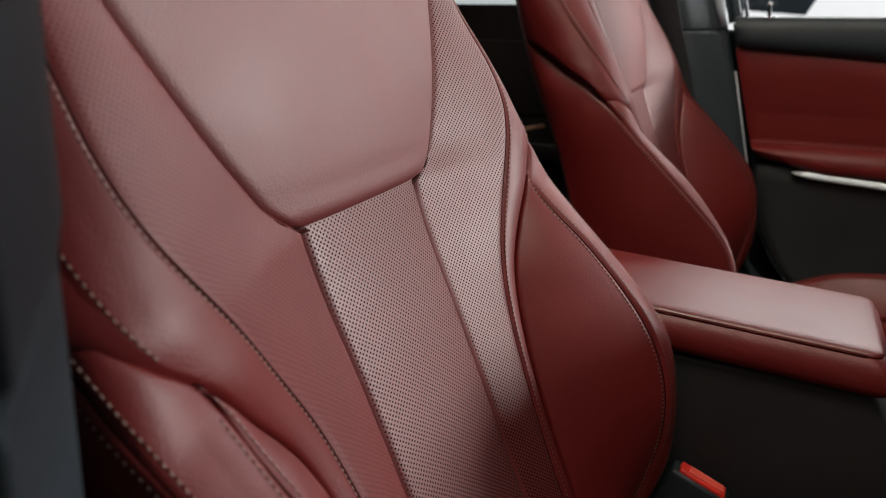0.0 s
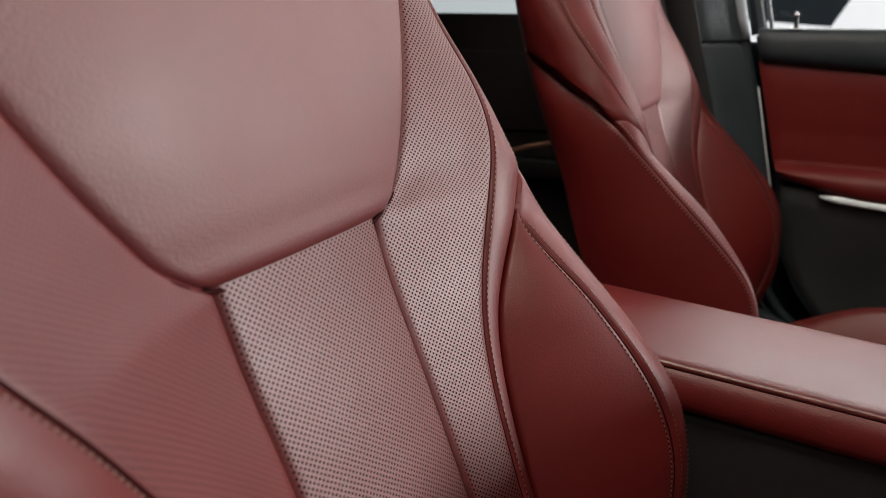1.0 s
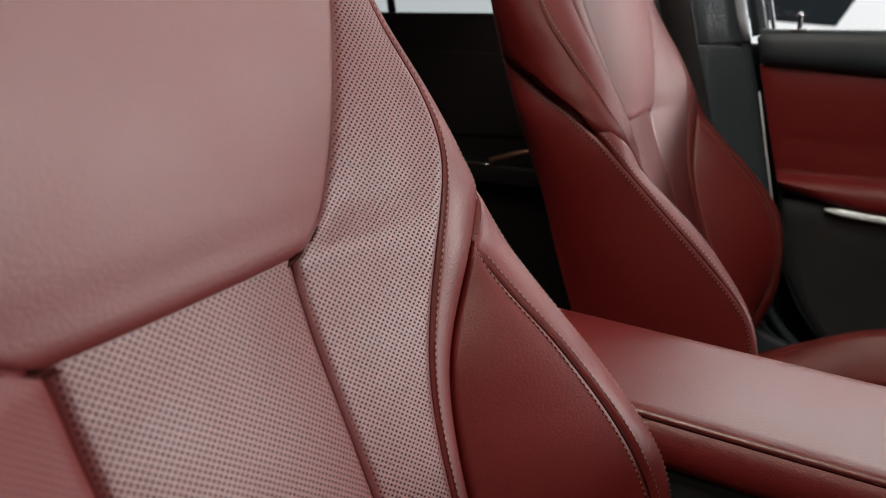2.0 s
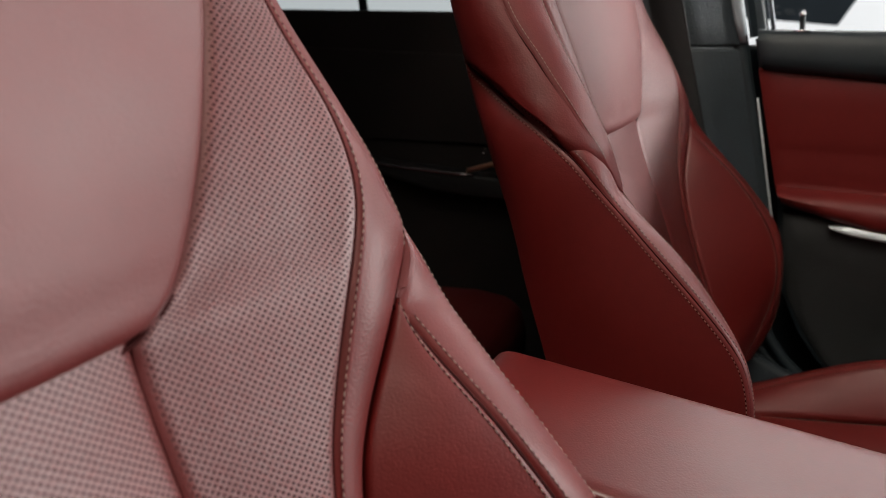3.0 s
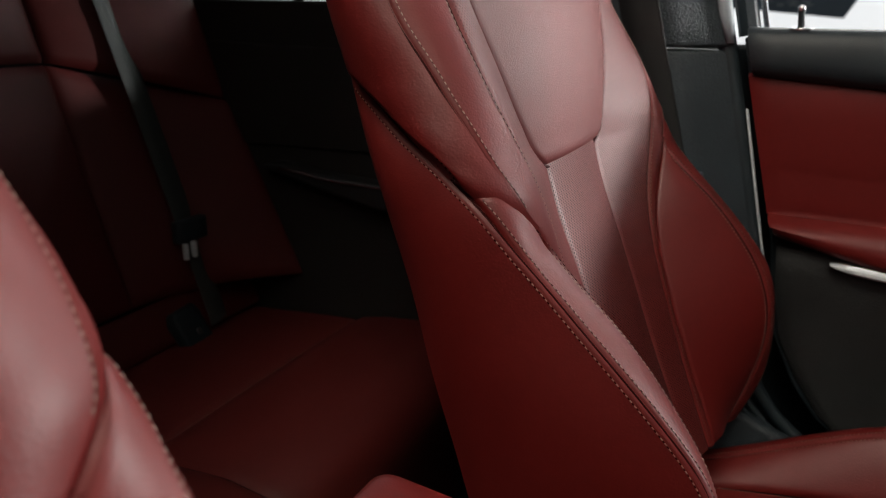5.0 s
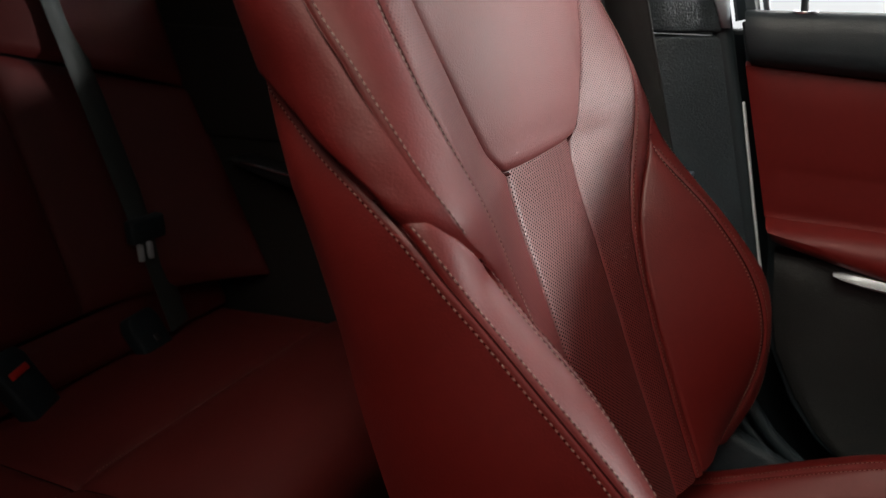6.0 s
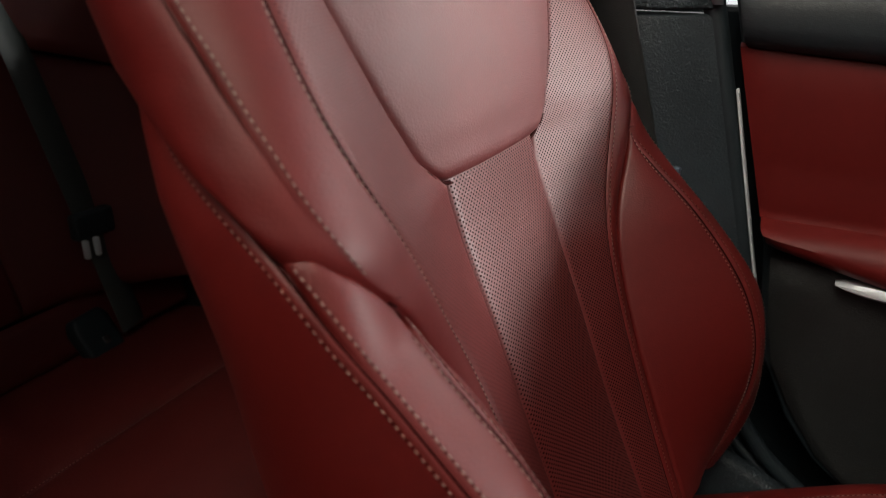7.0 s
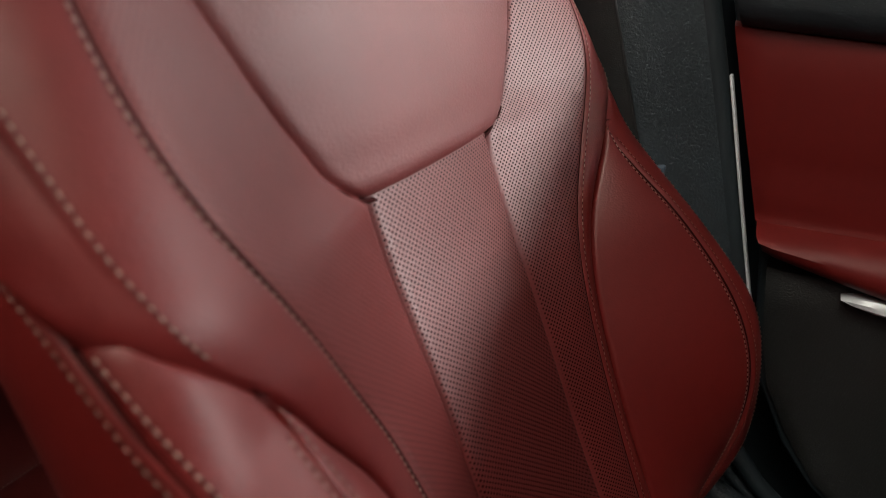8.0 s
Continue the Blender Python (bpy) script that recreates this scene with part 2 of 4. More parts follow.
def pad(edge_a, edge_b, out, bulge=0.006, groove=0.004, wide=0.008, sides=(1, 1, 1, 1), across=26, flat=2.0, ease=0, roll_a=None, roll_b=None, hollow=None):
    """A stuffed cover panel between two seam lines (arrays of as many points). It swells towards out, and rolls in to the seams named in
    sides (at a, at b, at the start, at the end); roll_a and roll_b weigh the roll along a and b; hollow gives each row its sag in depth, from 1 (straight) upwards. Returns the rows of points and their UVs."""
    n = len(edge_a)
    u = np.r_[0, 0.5 - 0.5 * np.cos(np.pi * np.linspace(0.06, 0.94, across - 2)), 1]
    base = edge_a[:, None, :] * (1 - u)[None, :, None] + edge_b[:, None, :] * u[None, :, None]
    if hollow is not None:
        deep = u[None, :] ** hollow[:, None]
        base[:, :, 1] = edge_a[:, 1:2] * (1 - deep) + edge_b[:, 1:2] * deep
    hold = np.clip(np.minimum(u, 1 - u) / 0.3, 0, 1)[None, :]
    for _ in range(ease):
        soft = base[:, :, 1].copy()
        soft[1:-1] = 0.25 * base[:-2, :, 1] + 0.5 * base[1:-1, :, 1] + 0.25 * base[2:, :, 1]
        base[:, :, 1] += hold * (soft - base[:, :, 1])
    du, dv = np.gradient(base, axis=1), np.gradient(base, axis=0)
    nor = np.cross(du, dv)
    size = np.linalg.norm(nor, axis=2, keepdims=True)
    size[size < 1e-12] = 1
    nor = nor / size
    flip = np.sign(np.sum(nor * np.array(out), axis=2, keepdims=True))
    flip[flip == 0] = 1
    nor = nor * flip
    run = np.linalg.norm(edge_b - edge_a, axis=1)[:, None]
    mid = base[:, across // 2]
    along = np.r_[0, np.cumsum(np.linalg.norm(np.diff(mid, axis=0), axis=1))]
    lift = bulge * (1 - np.abs(2 * u - 1) ** flat)[None, :] * np.minimum(1, run / 0.05)
    ends = np.ones(n)
    for k, d in ((2, along), (3, along[-1] - along)):
        if sides[k]:
            ends = ends * np.sin(0.5 * np.pi * np.clip(d / 0.07, 0, 1)) ** 0.7
    lift = lift * (0.3 + 0.7 * ends)[:, None]
    for k, d in ((0, u[None, :] * run), (1, (1 - u)[None, :] * run), (2, along[:, None] + 0 * u[None, :]), (3, (along[-1] - along)[:, None] + 0 * u[None, :])):
        if sides[k]:
            roll = groove * np.clip(1 - d / wide, 0, 1) ** 2
            weight = (roll_a, roll_b, None, None)[k]
            lift = lift - (roll if weight is None else roll * weight[:, None])
    pts = base + nor * lift[:, :, None]
    uv = np.stack([(u[None, :] - 0.5) * run, along[:, None] + 0 * u[None, :]], axis=2)
    return pts, uv


def level_uv(pts, uv):
    """UVs that start level with the seat at edge a and keep true widths from there, so that rows of holes stay in line."""
    width = uv[:, :, 0] - uv[:, :1, 0]
    across = np.sign(pts[:, -1:, 0] - pts[:, :1, 0])
    return np.stack([pts[:, :1, 0] + across * width, uv[:, :, 1]], axis=2)


def stitches(line, out, length=0.0026, gap=0.0017, radius=0.00044, bm=None):
    """A row of single sewn stitches along a line of points, each drawn down between two dark needle holes."""
    bm = bm or bmesh.new()
    p = np.array(line, float) + 0.0003 * np.array(out) / np.linalg.norm(out)
    s = np.r_[0, np.cumsum(np.linalg.norm(np.diff(p, axis=0), axis=1))]
    up = Vector(out).normalized()
    d = gap
    while d + length + gap < s[-1]:
        a, b, c = (Vector([np.interp(x, s, p[:, k]) for k in range(3)]) for x in (d, d + length, d + length + gap))
        w = (b - a).cross(up).normalized() * radius
        rise = up * radius * 1.1
        ring = [a, a.lerp(b, 0.2) + w, a.lerp(b, 0.8) + w, b, a.lerp(b, 0.8) - w, a.lerp(b, 0.2) - w]
        vs = [bm.verts.new(v) for v in ring]
        top = [bm.verts.new(a.lerp(b, 0.2) + rise), bm.verts.new(a.lerp(b, 0.8) + rise)]
        for f in ((vs[0], vs[1], top[0]), (vs[1], vs[2], top[1], top[0]), (vs[2], vs[3], top[1]), (vs[3], vs[4], top[1]), (vs[4], vs[5], top[0], top[1]), (vs[5], vs[0], top[0])):
            bm.faces.new(f)
        hole = [bm.verts.new(b.lerp(c, 0.5 + 0.62 * math.cos(k * math.tau / 6)) + w * 1.1 * math.sin(k * math.tau / 6) + up * 0.0001) for k in range(6)]
        bm.faces.new(hole).material_index = 1
        d += length + gap
    return bm


def sewn(name, bm, parent, label=""):
    """A row of stitches as a part: thread, and dark needle holes between."""
    ob = part(name, bm, THREAD, parent, label)
    ob.data.materials.append(PIPING)
    return tagged(ob, kind="stuff")


# ---- the car's body round the seats ----
CENTRE = 0.766      # the car's middle line
FLOOR = 0.24


def structure(ob, label, category):
    return tagged(ob, label, category, kind="structure")


# the studio's floor, to the horizon
structure(mesh_object("ground", grid([[(-60 + 120 * i / 4, -60 + 120 * j / 4, 0) for i in range(5)] for j in range(5)]), STUDIO), "grey smooth studio floor under the car", "floor")

car = empty("car_body", CENTRE, 0.2, 0.0)
tagged(car, "car body with black interior trim and pale headliner", "car")


def shell(name, bm, material, label="", smooth=False):
    for v in bm.verts:
        v.co -= car.location
    return part(name, bm, material, car, label, smooth)


shell("floor_pan", box(-0.02, 1.55, -1.6, 1.9, 0.17, FLOOR, 0.01), DARK, "black carpeted floor pan")


def roof_z(y):
    return float(np.interp(y, (-0.62, -0.2, 0.5, 1.1, 1.45), (1.36, 1.41, 1.42, 1.37, 1.27)))


def roof_piece(x0, x1, y0, y1, z=0.0, thick=0.04):
    bm = bmesh.new()
    ys = np.linspace(y0, y1, 12)
    for off in (z, z + thick):
        grid([[(x, y, roof_z(y) + off) for x in (x0, x1)] for y in ys], bm=bm)
    for x in (x0, x1):
        grid([[(x, y, roof_z(y) + off) for off in (z, z + thick)] for y in ys], bm=bm)
    for y in (y0, y1):
        grid([[(x, y, roof_z(y) + off) for off in (z, z + thick)] for x in (x0, x1)], bm=bm)
    bmesh.ops.remove_doubles(bm, verts=bm.verts, dist=1e-5)
    return bm


shell("roof", roof_piece(0.10, 0.18, -0.62, 1.45), HEADLINER, "pale grey headliner under the roof")
shell("roof", roof_piece(1.36, 1.43, -0.62, 1.45), HEADLINER)
shell("roof", roof_piece(0.18, 1.36, -0.62, -0.56), HEADLINER)
shell("roof", roof_piece(0.18, 1.36, 0.45, 1.45), HEADLINER)
# unseen opening, added so that light reaches the seats from above
shell("added_glass_roof", roof_piece(0.18, 1.36, -0.56, 0.45, 0.03, 0.005), GLASS, "unseen clear glass roof panel, added to let light in").visible_shadow = False
for side in (1, -1):
    shell("body_side", box(CENTRE + side * 0.79 - 0.012, CENTRE + side * 0.79 + 0.012, 0.20 if side < 0 else -1.6, 1.7, 0.17, 0.955, 0.006), BLACK_TRIM, "dark steel body side")
shell("bulkhead", box(0.0, 1.53, 1.62, 1.68, FLOOR, 1.1, 0.01), DARK)
shell("parcel_shelf", box(0.10, 1.43, 1.17, 1.63, 1.0, 1.03, 0.008), DARK)
shell("dashboard", prism([(-0.75, 0.3), (-0.72, 0.78), (-0.78, 0.9), (-1.15, 0.93), (-1.5, 0.9), (-1.5, 0.3)], "x", 0.03, 1.50, 0.02), BLACK_TRIM, "black soft-touch dashboard")
# unseen raised block, added to cut the key lamp for the near seat
shell("dash_light_block", prism([(-0.80, 0.90), (-0.83, 1.0), (-0.90, 1.0), (-0.96, 0.92)], "x", 0.89, 1.10, 0.01), BLACK_TRIM, "unseen black block on the dashboard, added to shade the near seat")


# the door pillars: a trim piece in two lengths, split at the belt line, leaning back as it rises
def lean(z):
    return 0.26 * (z - 0.955) if z > 0.70 else 0.26 * (0.70 - 0.955) + 0.12 * (z - 0.70)


def pillar(name, side, trim, shift=0.0, tilt=1.0, joint=0.955):
    holder = empty(name, CENTRE + side * 0.63, 0.2, FLOOR)
    plan = [(0.668, 0.122) if side > 0 else (0.706, 0.088), (0.664, 0.132), (0.634, 0.168), (0.627, 0.182), (0.626, 0.275), (0.66, 0.30), (0.69, 0.27), (0.69, 0.13) if side > 0 else (0.712, 0.10)]

    def length(pname, heights, grow, material, label):
        bm = bmesh.new()
        rings = []
        for z in heights:
            rings.append([bm.verts.new((side * (x - grow - 0.63), y + tilt * lean(z) + shift - 0.2, z - FLOOR)) for x, y in plan])
        n = len(plan)
        for r0, r1 in zip(rings, rings[1:]):
            for k in range(n):
                bm.faces.new((r0[k], r0[(k + 1) % n], r1[(k + 1) % n], r1[k]))
        bm.faces.new(rings[0])
        bm.faces.new(rings[-1])
        ends = [e for e in bm.edges if all(v.co.z > max(heights) - FLOOR - 1e-4 for v in e.verts) or all(v.co.z < min(heights) - FLOOR + 1e-4 for v in e.verts)]
        bmesh.ops.recalc_face_normals(bm, faces=bm.faces)
        bmesh.ops.bevel(bm, geom=ends, offset=0.004, segments=3, affect="EDGES", profile=0.5)
        p = part(pname, bm, material, holder, label)
        mod = p.modifiers.new("edge", "EDGE_SPLIT")
        mod.split_angle = radians(50)
        return p
    length("lower_trim", [FLOOR, 0.45, 0.60, 0.70, 0.80, 0.88, joint - 0.002], 0.0, trim, "grey grained plastic lower trim")
    length("upper_trim", [joint + 0.002, 1.05, 1.15, 1.25, 1.42], 0.003, trim, "grey upper trim")
    if side > 0:
        line = [(0.664 - 0.63, 0.121 + tilt * lean(z) + shift - 0.2, z - FLOOR) for z in np.linspace(0.962, 1.36, 14)]
        bm = bmesh.new()
        rings = []
        for k, (x, y, z) in enumerate(line):
            w = 0.0085 * (0.55 if k == 0 else 1.0)
            rings.append([bm.verts.new((x + w * 0.45 * math.cos(a) - 0.004 * math.sin(a), y - w * 0.9 * math.cos(a) - 0.003 * math.sin(a), z)) for a in np.linspace(0, math.tau, 13)[:-1]])
        for r0, r1 in zip(rings, rings[1:]):
            for k in range(12):
                bm.faces.new((r0[k], r0[(k + 1) % 12], r1[(k + 1) % 12], r1[k]))
        bm.faces.new(rings[0])
        bm.faces.new(rings[-1])
        part("edge_strip", bm, SEAL_LIT_GREY, holder, "rubber window seal, window light put into its grey")
    if side > 0:
        clip = box(-0.004, 0.004, -0.004, 0.004, -0.005, 0.005, 0.002, 3)
        bmesh.ops.translate(clip, verts=clip.verts, vec=(CENTRE + 0.632 - holder.location.x, 0.1345 - 0.2, 0.808 - FLOOR))
        part("trim_clip", clip, SLATE, holder, "small pale trim clip")
        gasket = tube([(side * (0.676 - 0.63), 0.126 + tilt * lean(z) + shift - 0.2, z - FLOOR) for z in np.linspace(0.35, 1.38, 26)], 0.011, 10)
        part("door_seal", gasket, BLACK_TRIM, holder, "black rubber door seal")
    return structure(holder, "grey plastic door pillar with a split trim", "pillar")


pillar("pillar_far", 1, GREY_TRIM)
pillar("pillar_near", -1, GREY_TRIM_DIMMED, 0.016, -0.385, 0.935)

# mirror and stalk are unseen, added to shade the near seat's upper left
shell("shading_mirror", prism([(0.52, 1.175), (0.535, 1.16), (0.695, 1.16), (0.71, 1.175), (0.71, 1.275), (0.695, 1.29), (0.535, 1.29), (0.52, 1.275)], "y", -0.82, -0.79, 0.006), BLACK_TRIM, "unseen black interior mirror, added to shade the near seat")
shell("mirror_stalk", tube([(0.615, -0.80, 1.28), (0.66, -0.72, 1.33), (0.70, -0.59, 1.375)], 0.008, 8), BLACK_TRIM, "", True)

# front and rear roof posts; the unseen windscreen posts are placed to shade the far seat
for side in (1, -1):
    shell("windscreen_post", tube([(CENTRE + side * x, y, z) for x, y, z in ((0.695, -1.23, 0.95), (0.685, -0.95, 1.185), (0.665, -0.82, 1.29), (0.64, -0.55, 1.40))], 0.034, 10), BLACK_TRIM, "unseen black windscreen post, placed to shade the far seat", True)
    shell("roof_rail", tube([(CENTRE + side * 0.635, y, z) for y, z in ((-0.62, 1.38), (-0.2, 1.425), (0.5, 1.435), (1.1, 1.385), (1.5, 1.27))], 0.03, 10), HEADLINER, "pale roof rail", True)
    shell("rear_post", prism([(1.02, 0.98), (1.75, 0.98), (1.75, 1.05), (1.45, 1.30), (1.22, 1.35)], "x", CENTRE + side * 0.655, CENTRE + side * 0.70, 0.006), BLACK_TRIM, "black rear roof post")
    shell("sill", box(CENTRE + side * 0.72 - 0.06, CENTRE + side * 0.72 + 0.06, -1.3, 1.1, 0.17, 0.36, 0.02), BLACK_TRIM, "black door sill")


# ---- the far front door ----
DX = 1.440
front_door = empty("front_door", DX, -0.4, 0.30)
tagged(front_door, "closed car door with red leather and black trim", "door")


def door_part(name, bm, material, label="", parent=None, smooth=True):
    for v in bm.verts:
        v.co -= front_door.location
    p = part(name, bm, material, parent or front_door, label, smooth)
    mod = p.modifiers.new("edge", "EDGE_SPLIT")
    mod.split_angle = radians(40)
    return p


def door_edge(z):
    """Where the door's rear edge stands at a height."""
    return float(np.interp(z, (0.30, 0.42, 0.492, 0.535, 0.60, 0.653, 0.727, 0.978), (-0.30, -0.14, -0.046, -0.012, 0.020, 0.032, 0.041, 0.107)))


def run_along(profile, y0_of, y1, steps, fall=None, bm=None):
    """A (depth, height) profile drawn forwards along the door from its rear edge; fall(y, z) lifts or lowers it on the way."""
    bm = bm or bmesh.new()
    rows = []
    for i in range(steps + 1):
        t = i / steps
        row = []
        for d, z in profile:
            y = y0_of(z) * (1 - t) + y1 * t
            roll = 0.005 * max(0.0, 1 - (y0_of(z) - y) / 0.012) ** 2
            row.append((DX - d + roll, y, z + (fall(y, z) if fall else 0.0)))
        rows.append(row)
    return grid(rows, bm=bm)


def belt_fall(y, z):
    """The seam under the top roll falls forwards."""
    return -float(np.interp(y, (-0.40, -0.14, -0.05, 0.095), (0.024, 0.017, 0.010, 0.0))) * max(0.0, 1 - abs(z - 0.926) / 0.035)


def shelf_fall(y, z):
    """The arm shelf grows deeper forwards."""
    return float(np.interp(y, (-0.30, -0.08, -0.02, 0.045), (-0.012, -0.009, 0.004, 0.019))) * min(1.0, max(0.0, (0.757 - z) / 0.028))


# black top roll, with the window's inner lip
top_roll = [(-0.05, 0.973), (-0.012, 0.980), (0.004, 0.978), (0.012, 0.972), (0.016, 0.960), (0.018, 0.945), (0.016, 0.934), (0.008, 0.927), (-0.004, 0.924), (-0.02, 0.922)]
door_part("top_roll", run_along(top_roll, door_edge, -0.95, 90, belt_fall), BLACK_TRIM, "black soft top roll")
red_face = [(-0.02, 0.928), (-0.004, 0.927), (0.002, 0.924), (0.004, 0.915), (0.003, 0.88), (0.001, 0.84), (-0.0006, 0.820), (-0.0024, 0.808), (-0.0010, 0.797), (-0.0028, 0.785), (-0.0022, 0.777), (-0.004, 0.769), (-0.003, 0.763), (-0.002, 0.760)]
door_part("insert", run_along(red_face, lambda z: door_edge(z) + 0.006, -0.95, 90, belt_fall), HIDE_SMOOTH, "red leather insert with a soft crease")
shelf = [(-0.012, 0.762), (0.000, 0.761), (0.016, 0.756), (0.026, 0.749), (0.030, 0.740), (0.029, 0.731), (0.024, 0.724), (0.012, 0.719), (-0.012, 0.717)]
door_part("arm_shelf", run_along(shelf, lambda z: door_edge(z) + 0.004, -0.95, 90, shelf_fall), HIDE_SMOOTH, "red leather arm shelf")
lower = [(-0.02, 0.728), (0.006, 0.722), (0.010, 0.715), (0.010, 0.69), (0.006, 0.65), (0.000, 0.60), (-0.004, 0.55), (-0.004, 0.50), (-0.002, 0.45), (-0.004, 0.40), (-0.012, 0.34)]
door_part("lower_panel", run_along(lower, lambda z: door_edge(z) - 0.002, -0.95, 90), GRAINED, "black grained lower panel")
# the door's own steel edge behind the trim
door_part("door_frame", prism([(door_edge(z) + 0.006, z) for z in (0.30, 0.42, 0.492, 0.535, 0.60, 0.653, 0.727, 0.85, 0.968)] + [(-0.95, 0.968), (-0.95, 0.30)], "x", DX + 0.012, DX + 0.10, 0.003), BLACK_TRIM, "black painted door frame")
door_part("edge_trim", prism([(0.0935, 0.886), (0.0962, 0.886), (0.0717, 0.783), (0.0447, 0.673), (0.0357, 0.632), (0.0330, 0.632), (0.0420, 0.673), (0.0690, 0.783)], "x", DX - 0.006, DX + 0.004, 0.0012, 2), PALE_METAL, "thin satin metal strip on the door's edge")
bm = bmesh.new()
rows = []
for i in range(41):
    t = i / 40
    y = -0.022 - 0.36 * t
    w = 0.0060 * (min(1.0, t * 12) ** 0.5)
    z = 0.7140 - 0.024 * t ** 0.8
    rows.append([(DX - 0.019 - 0.006 * c, y, z + w * s) for c, s in ((-2.0, 1.0), (0.5, 0.95), (1.0, 0.3), (1.0, -0.5), (0.4, -1.0), (-2.0, -1.0))])
door_part("pull_strip", grid(rows, bm=bm), PALE_METAL, "bright metal strip under the arm shelf")
bm = tube([(DX + 0.002, 0.050, 0.975), (DX + 0.002, 0.052, 0.990), (DX + 0.002, 0.053, 1.000)], 0.0038, 12)
pin = door_part("lock_pin", bm, BLACK_TRIM, "black lock pin with a chrome cap")
bm = bmesh.new()
bmesh.ops.create_uvsphere(bm, u_segments=14, v_segments=8, radius=0.0045)
bmesh.ops.translate(bm, verts=bm.verts, vec=(DX + 0.002, 0.0532, 1.0005))
door_part("pin_cap", bm, CHROME, "", pin)
bm = bmesh.new()
for r, z in ((0.011, 0.979),):
    ring = [(DX + 0.002 + r * math.cos(a), 0.050 + r * math.sin(a), z) for a in np.linspace(0, math.tau, 25)]
    tube(ring, 0.0018, 8, bm)
door_part("pin_bezel", bm, CHROME, "", pin)
# unseen corner panel, added to block low key light from the far seat
door_part("corner_light_block", prism([(-0.48, 0.965), (-0.56, 1.0), (-0.66, 1.022), (-0.80, 1.032), (-0.95, 1.03), (-1.16, 1.03), (-1.20, 0.965)], "x", DX + 0.0, DX + 0.03, 0.004), BLACK_TRIM, "unseen black window corner panel, added to shade the far seat")
door_part("window_glass", box(DX + 0.030, DX + 0.034, -0.72, 0.12, 0.96, 1.36, 0), GLASS, "clear window glass").visible_shadow = False
door_part("window_frame", tube([(DX + 0.032, 0.108 + 0.26 * (z - 0.978), z) for z in np.linspace(0.97, 1.38, 10)], 0.013, 8), BLACK_TRIM, "black window frame")
door_part("frame_trim", tube([(DX + 0.034, 0.088 + 0.26 * (z - 0.978), z) for z in np.linspace(0.977, 1.38, 10)], 0.0035, 8), CHROME, "bright frame trim")

seal = [(DX - 0.012, door_edge(z) + 0.050, z) for z in np.linspace(0.34, 0.70, 24)]
shell("sill_seal", tube(seal, 0.009, 10), BLACK_TRIM, "black rubber seal along the sill", True)
shell("sill_trim", tube([(x + 0.004, y + 0.026, z) for x, y, z in seal], 0.006, 10), GREY_TRIM, "grey trim edge along the sill", True)

# ---- the far rear door, dark behind the seats ----
rear_door = empty("rear_door", DX, 0.65, 0.30)
tagged(rear_door, "closed rear car door with dark trim", "door")


def rear_part(name, bm, material, label="", smooth=False):
    for v in bm.verts:
        v.co -= rear_door.location
    return part(name, bm, material, rear_door, label, smooth)


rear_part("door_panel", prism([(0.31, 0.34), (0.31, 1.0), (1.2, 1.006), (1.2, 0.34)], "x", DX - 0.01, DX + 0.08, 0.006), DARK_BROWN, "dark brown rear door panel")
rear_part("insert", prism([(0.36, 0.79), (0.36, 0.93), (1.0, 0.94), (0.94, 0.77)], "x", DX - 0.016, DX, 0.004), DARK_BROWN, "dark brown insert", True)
rear_part("arm_rest", prism([(0.40, 0.70), (0.40, 0.735), (0.70, 0.742), (0.80, 0.752), (0.82, 0.745), (0.72, 0.722), (0.60, 0.70)], "x", DX - 0.045, DX, 0.006), CONSOLE, "black arm rest with a lit edge", True)
rear_part("pull_strip", tube([(DX - 0.046, y, 0.737 + 0.10 * max(0, y - 0.68)) for y in np.linspace(0.52, 0.78, 10)], 0.0025, 8), CHROME, "thin metal strip", True)
rear_part("pull_end", tube([(DX - 0.047, 0.435, 0.772), (DX - 0.049, 0.48, 0.762), (DX - 0.047, 0.53, 0.745)], 0.0045, 8), TAN, "tan metal end of the door pull", True)
rear_part("window_glass", box(DX + 0.03, DX + 0.034, 0.33, 1.1, 0.99, 1.36, 0), DIM_GLASS, "tinted window glass")
rear_part("window_bar", tube([(DX + 0.02, 0.772, 0.99), (DX - 0.02, 0.80, 1.36)], 0.008, 8), BLACK_TRIM, "black window bar", True)

# the near rear door, shut: unseen, added to keep light off the rear
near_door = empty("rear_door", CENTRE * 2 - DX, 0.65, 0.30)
tagged(near_door, "unseen closed rear car door, added for its shade", "door")
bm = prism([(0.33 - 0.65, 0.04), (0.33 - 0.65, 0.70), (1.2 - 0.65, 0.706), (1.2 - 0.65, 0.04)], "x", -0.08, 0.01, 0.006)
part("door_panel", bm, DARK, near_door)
bm = box(-0.034, -0.03, 0.33 - 0.65, 1.1 - 0.65, 0.69, 1.06, 0)
part("window_glass", bm, DIM_GLASS, near_door, "tinted window glass")

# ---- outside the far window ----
structure(mesh_object("backdrop", grid([[(7.0, -9 + 18 * i / 4, 6 * j / 4) for i in range(5)] for j in range(5)]), BACKDROP), "white studio backdrop that glows to look lit", "backdrop")
board = empty("display_board", 4.0, 0.25, 0.0)
tagged(board, "slate blue display board with pale unreadable lines", "board")
bm = prism([(-0.265, 0.955), (-0.32, 1.06), (-0.45, 1.35), (0.55, 1.40), (0.55, 1.0), (0.10, 0.985)], "x", -0.02, 0.02, 0.003)
part("panel", bm, SLATE, board, "", False)
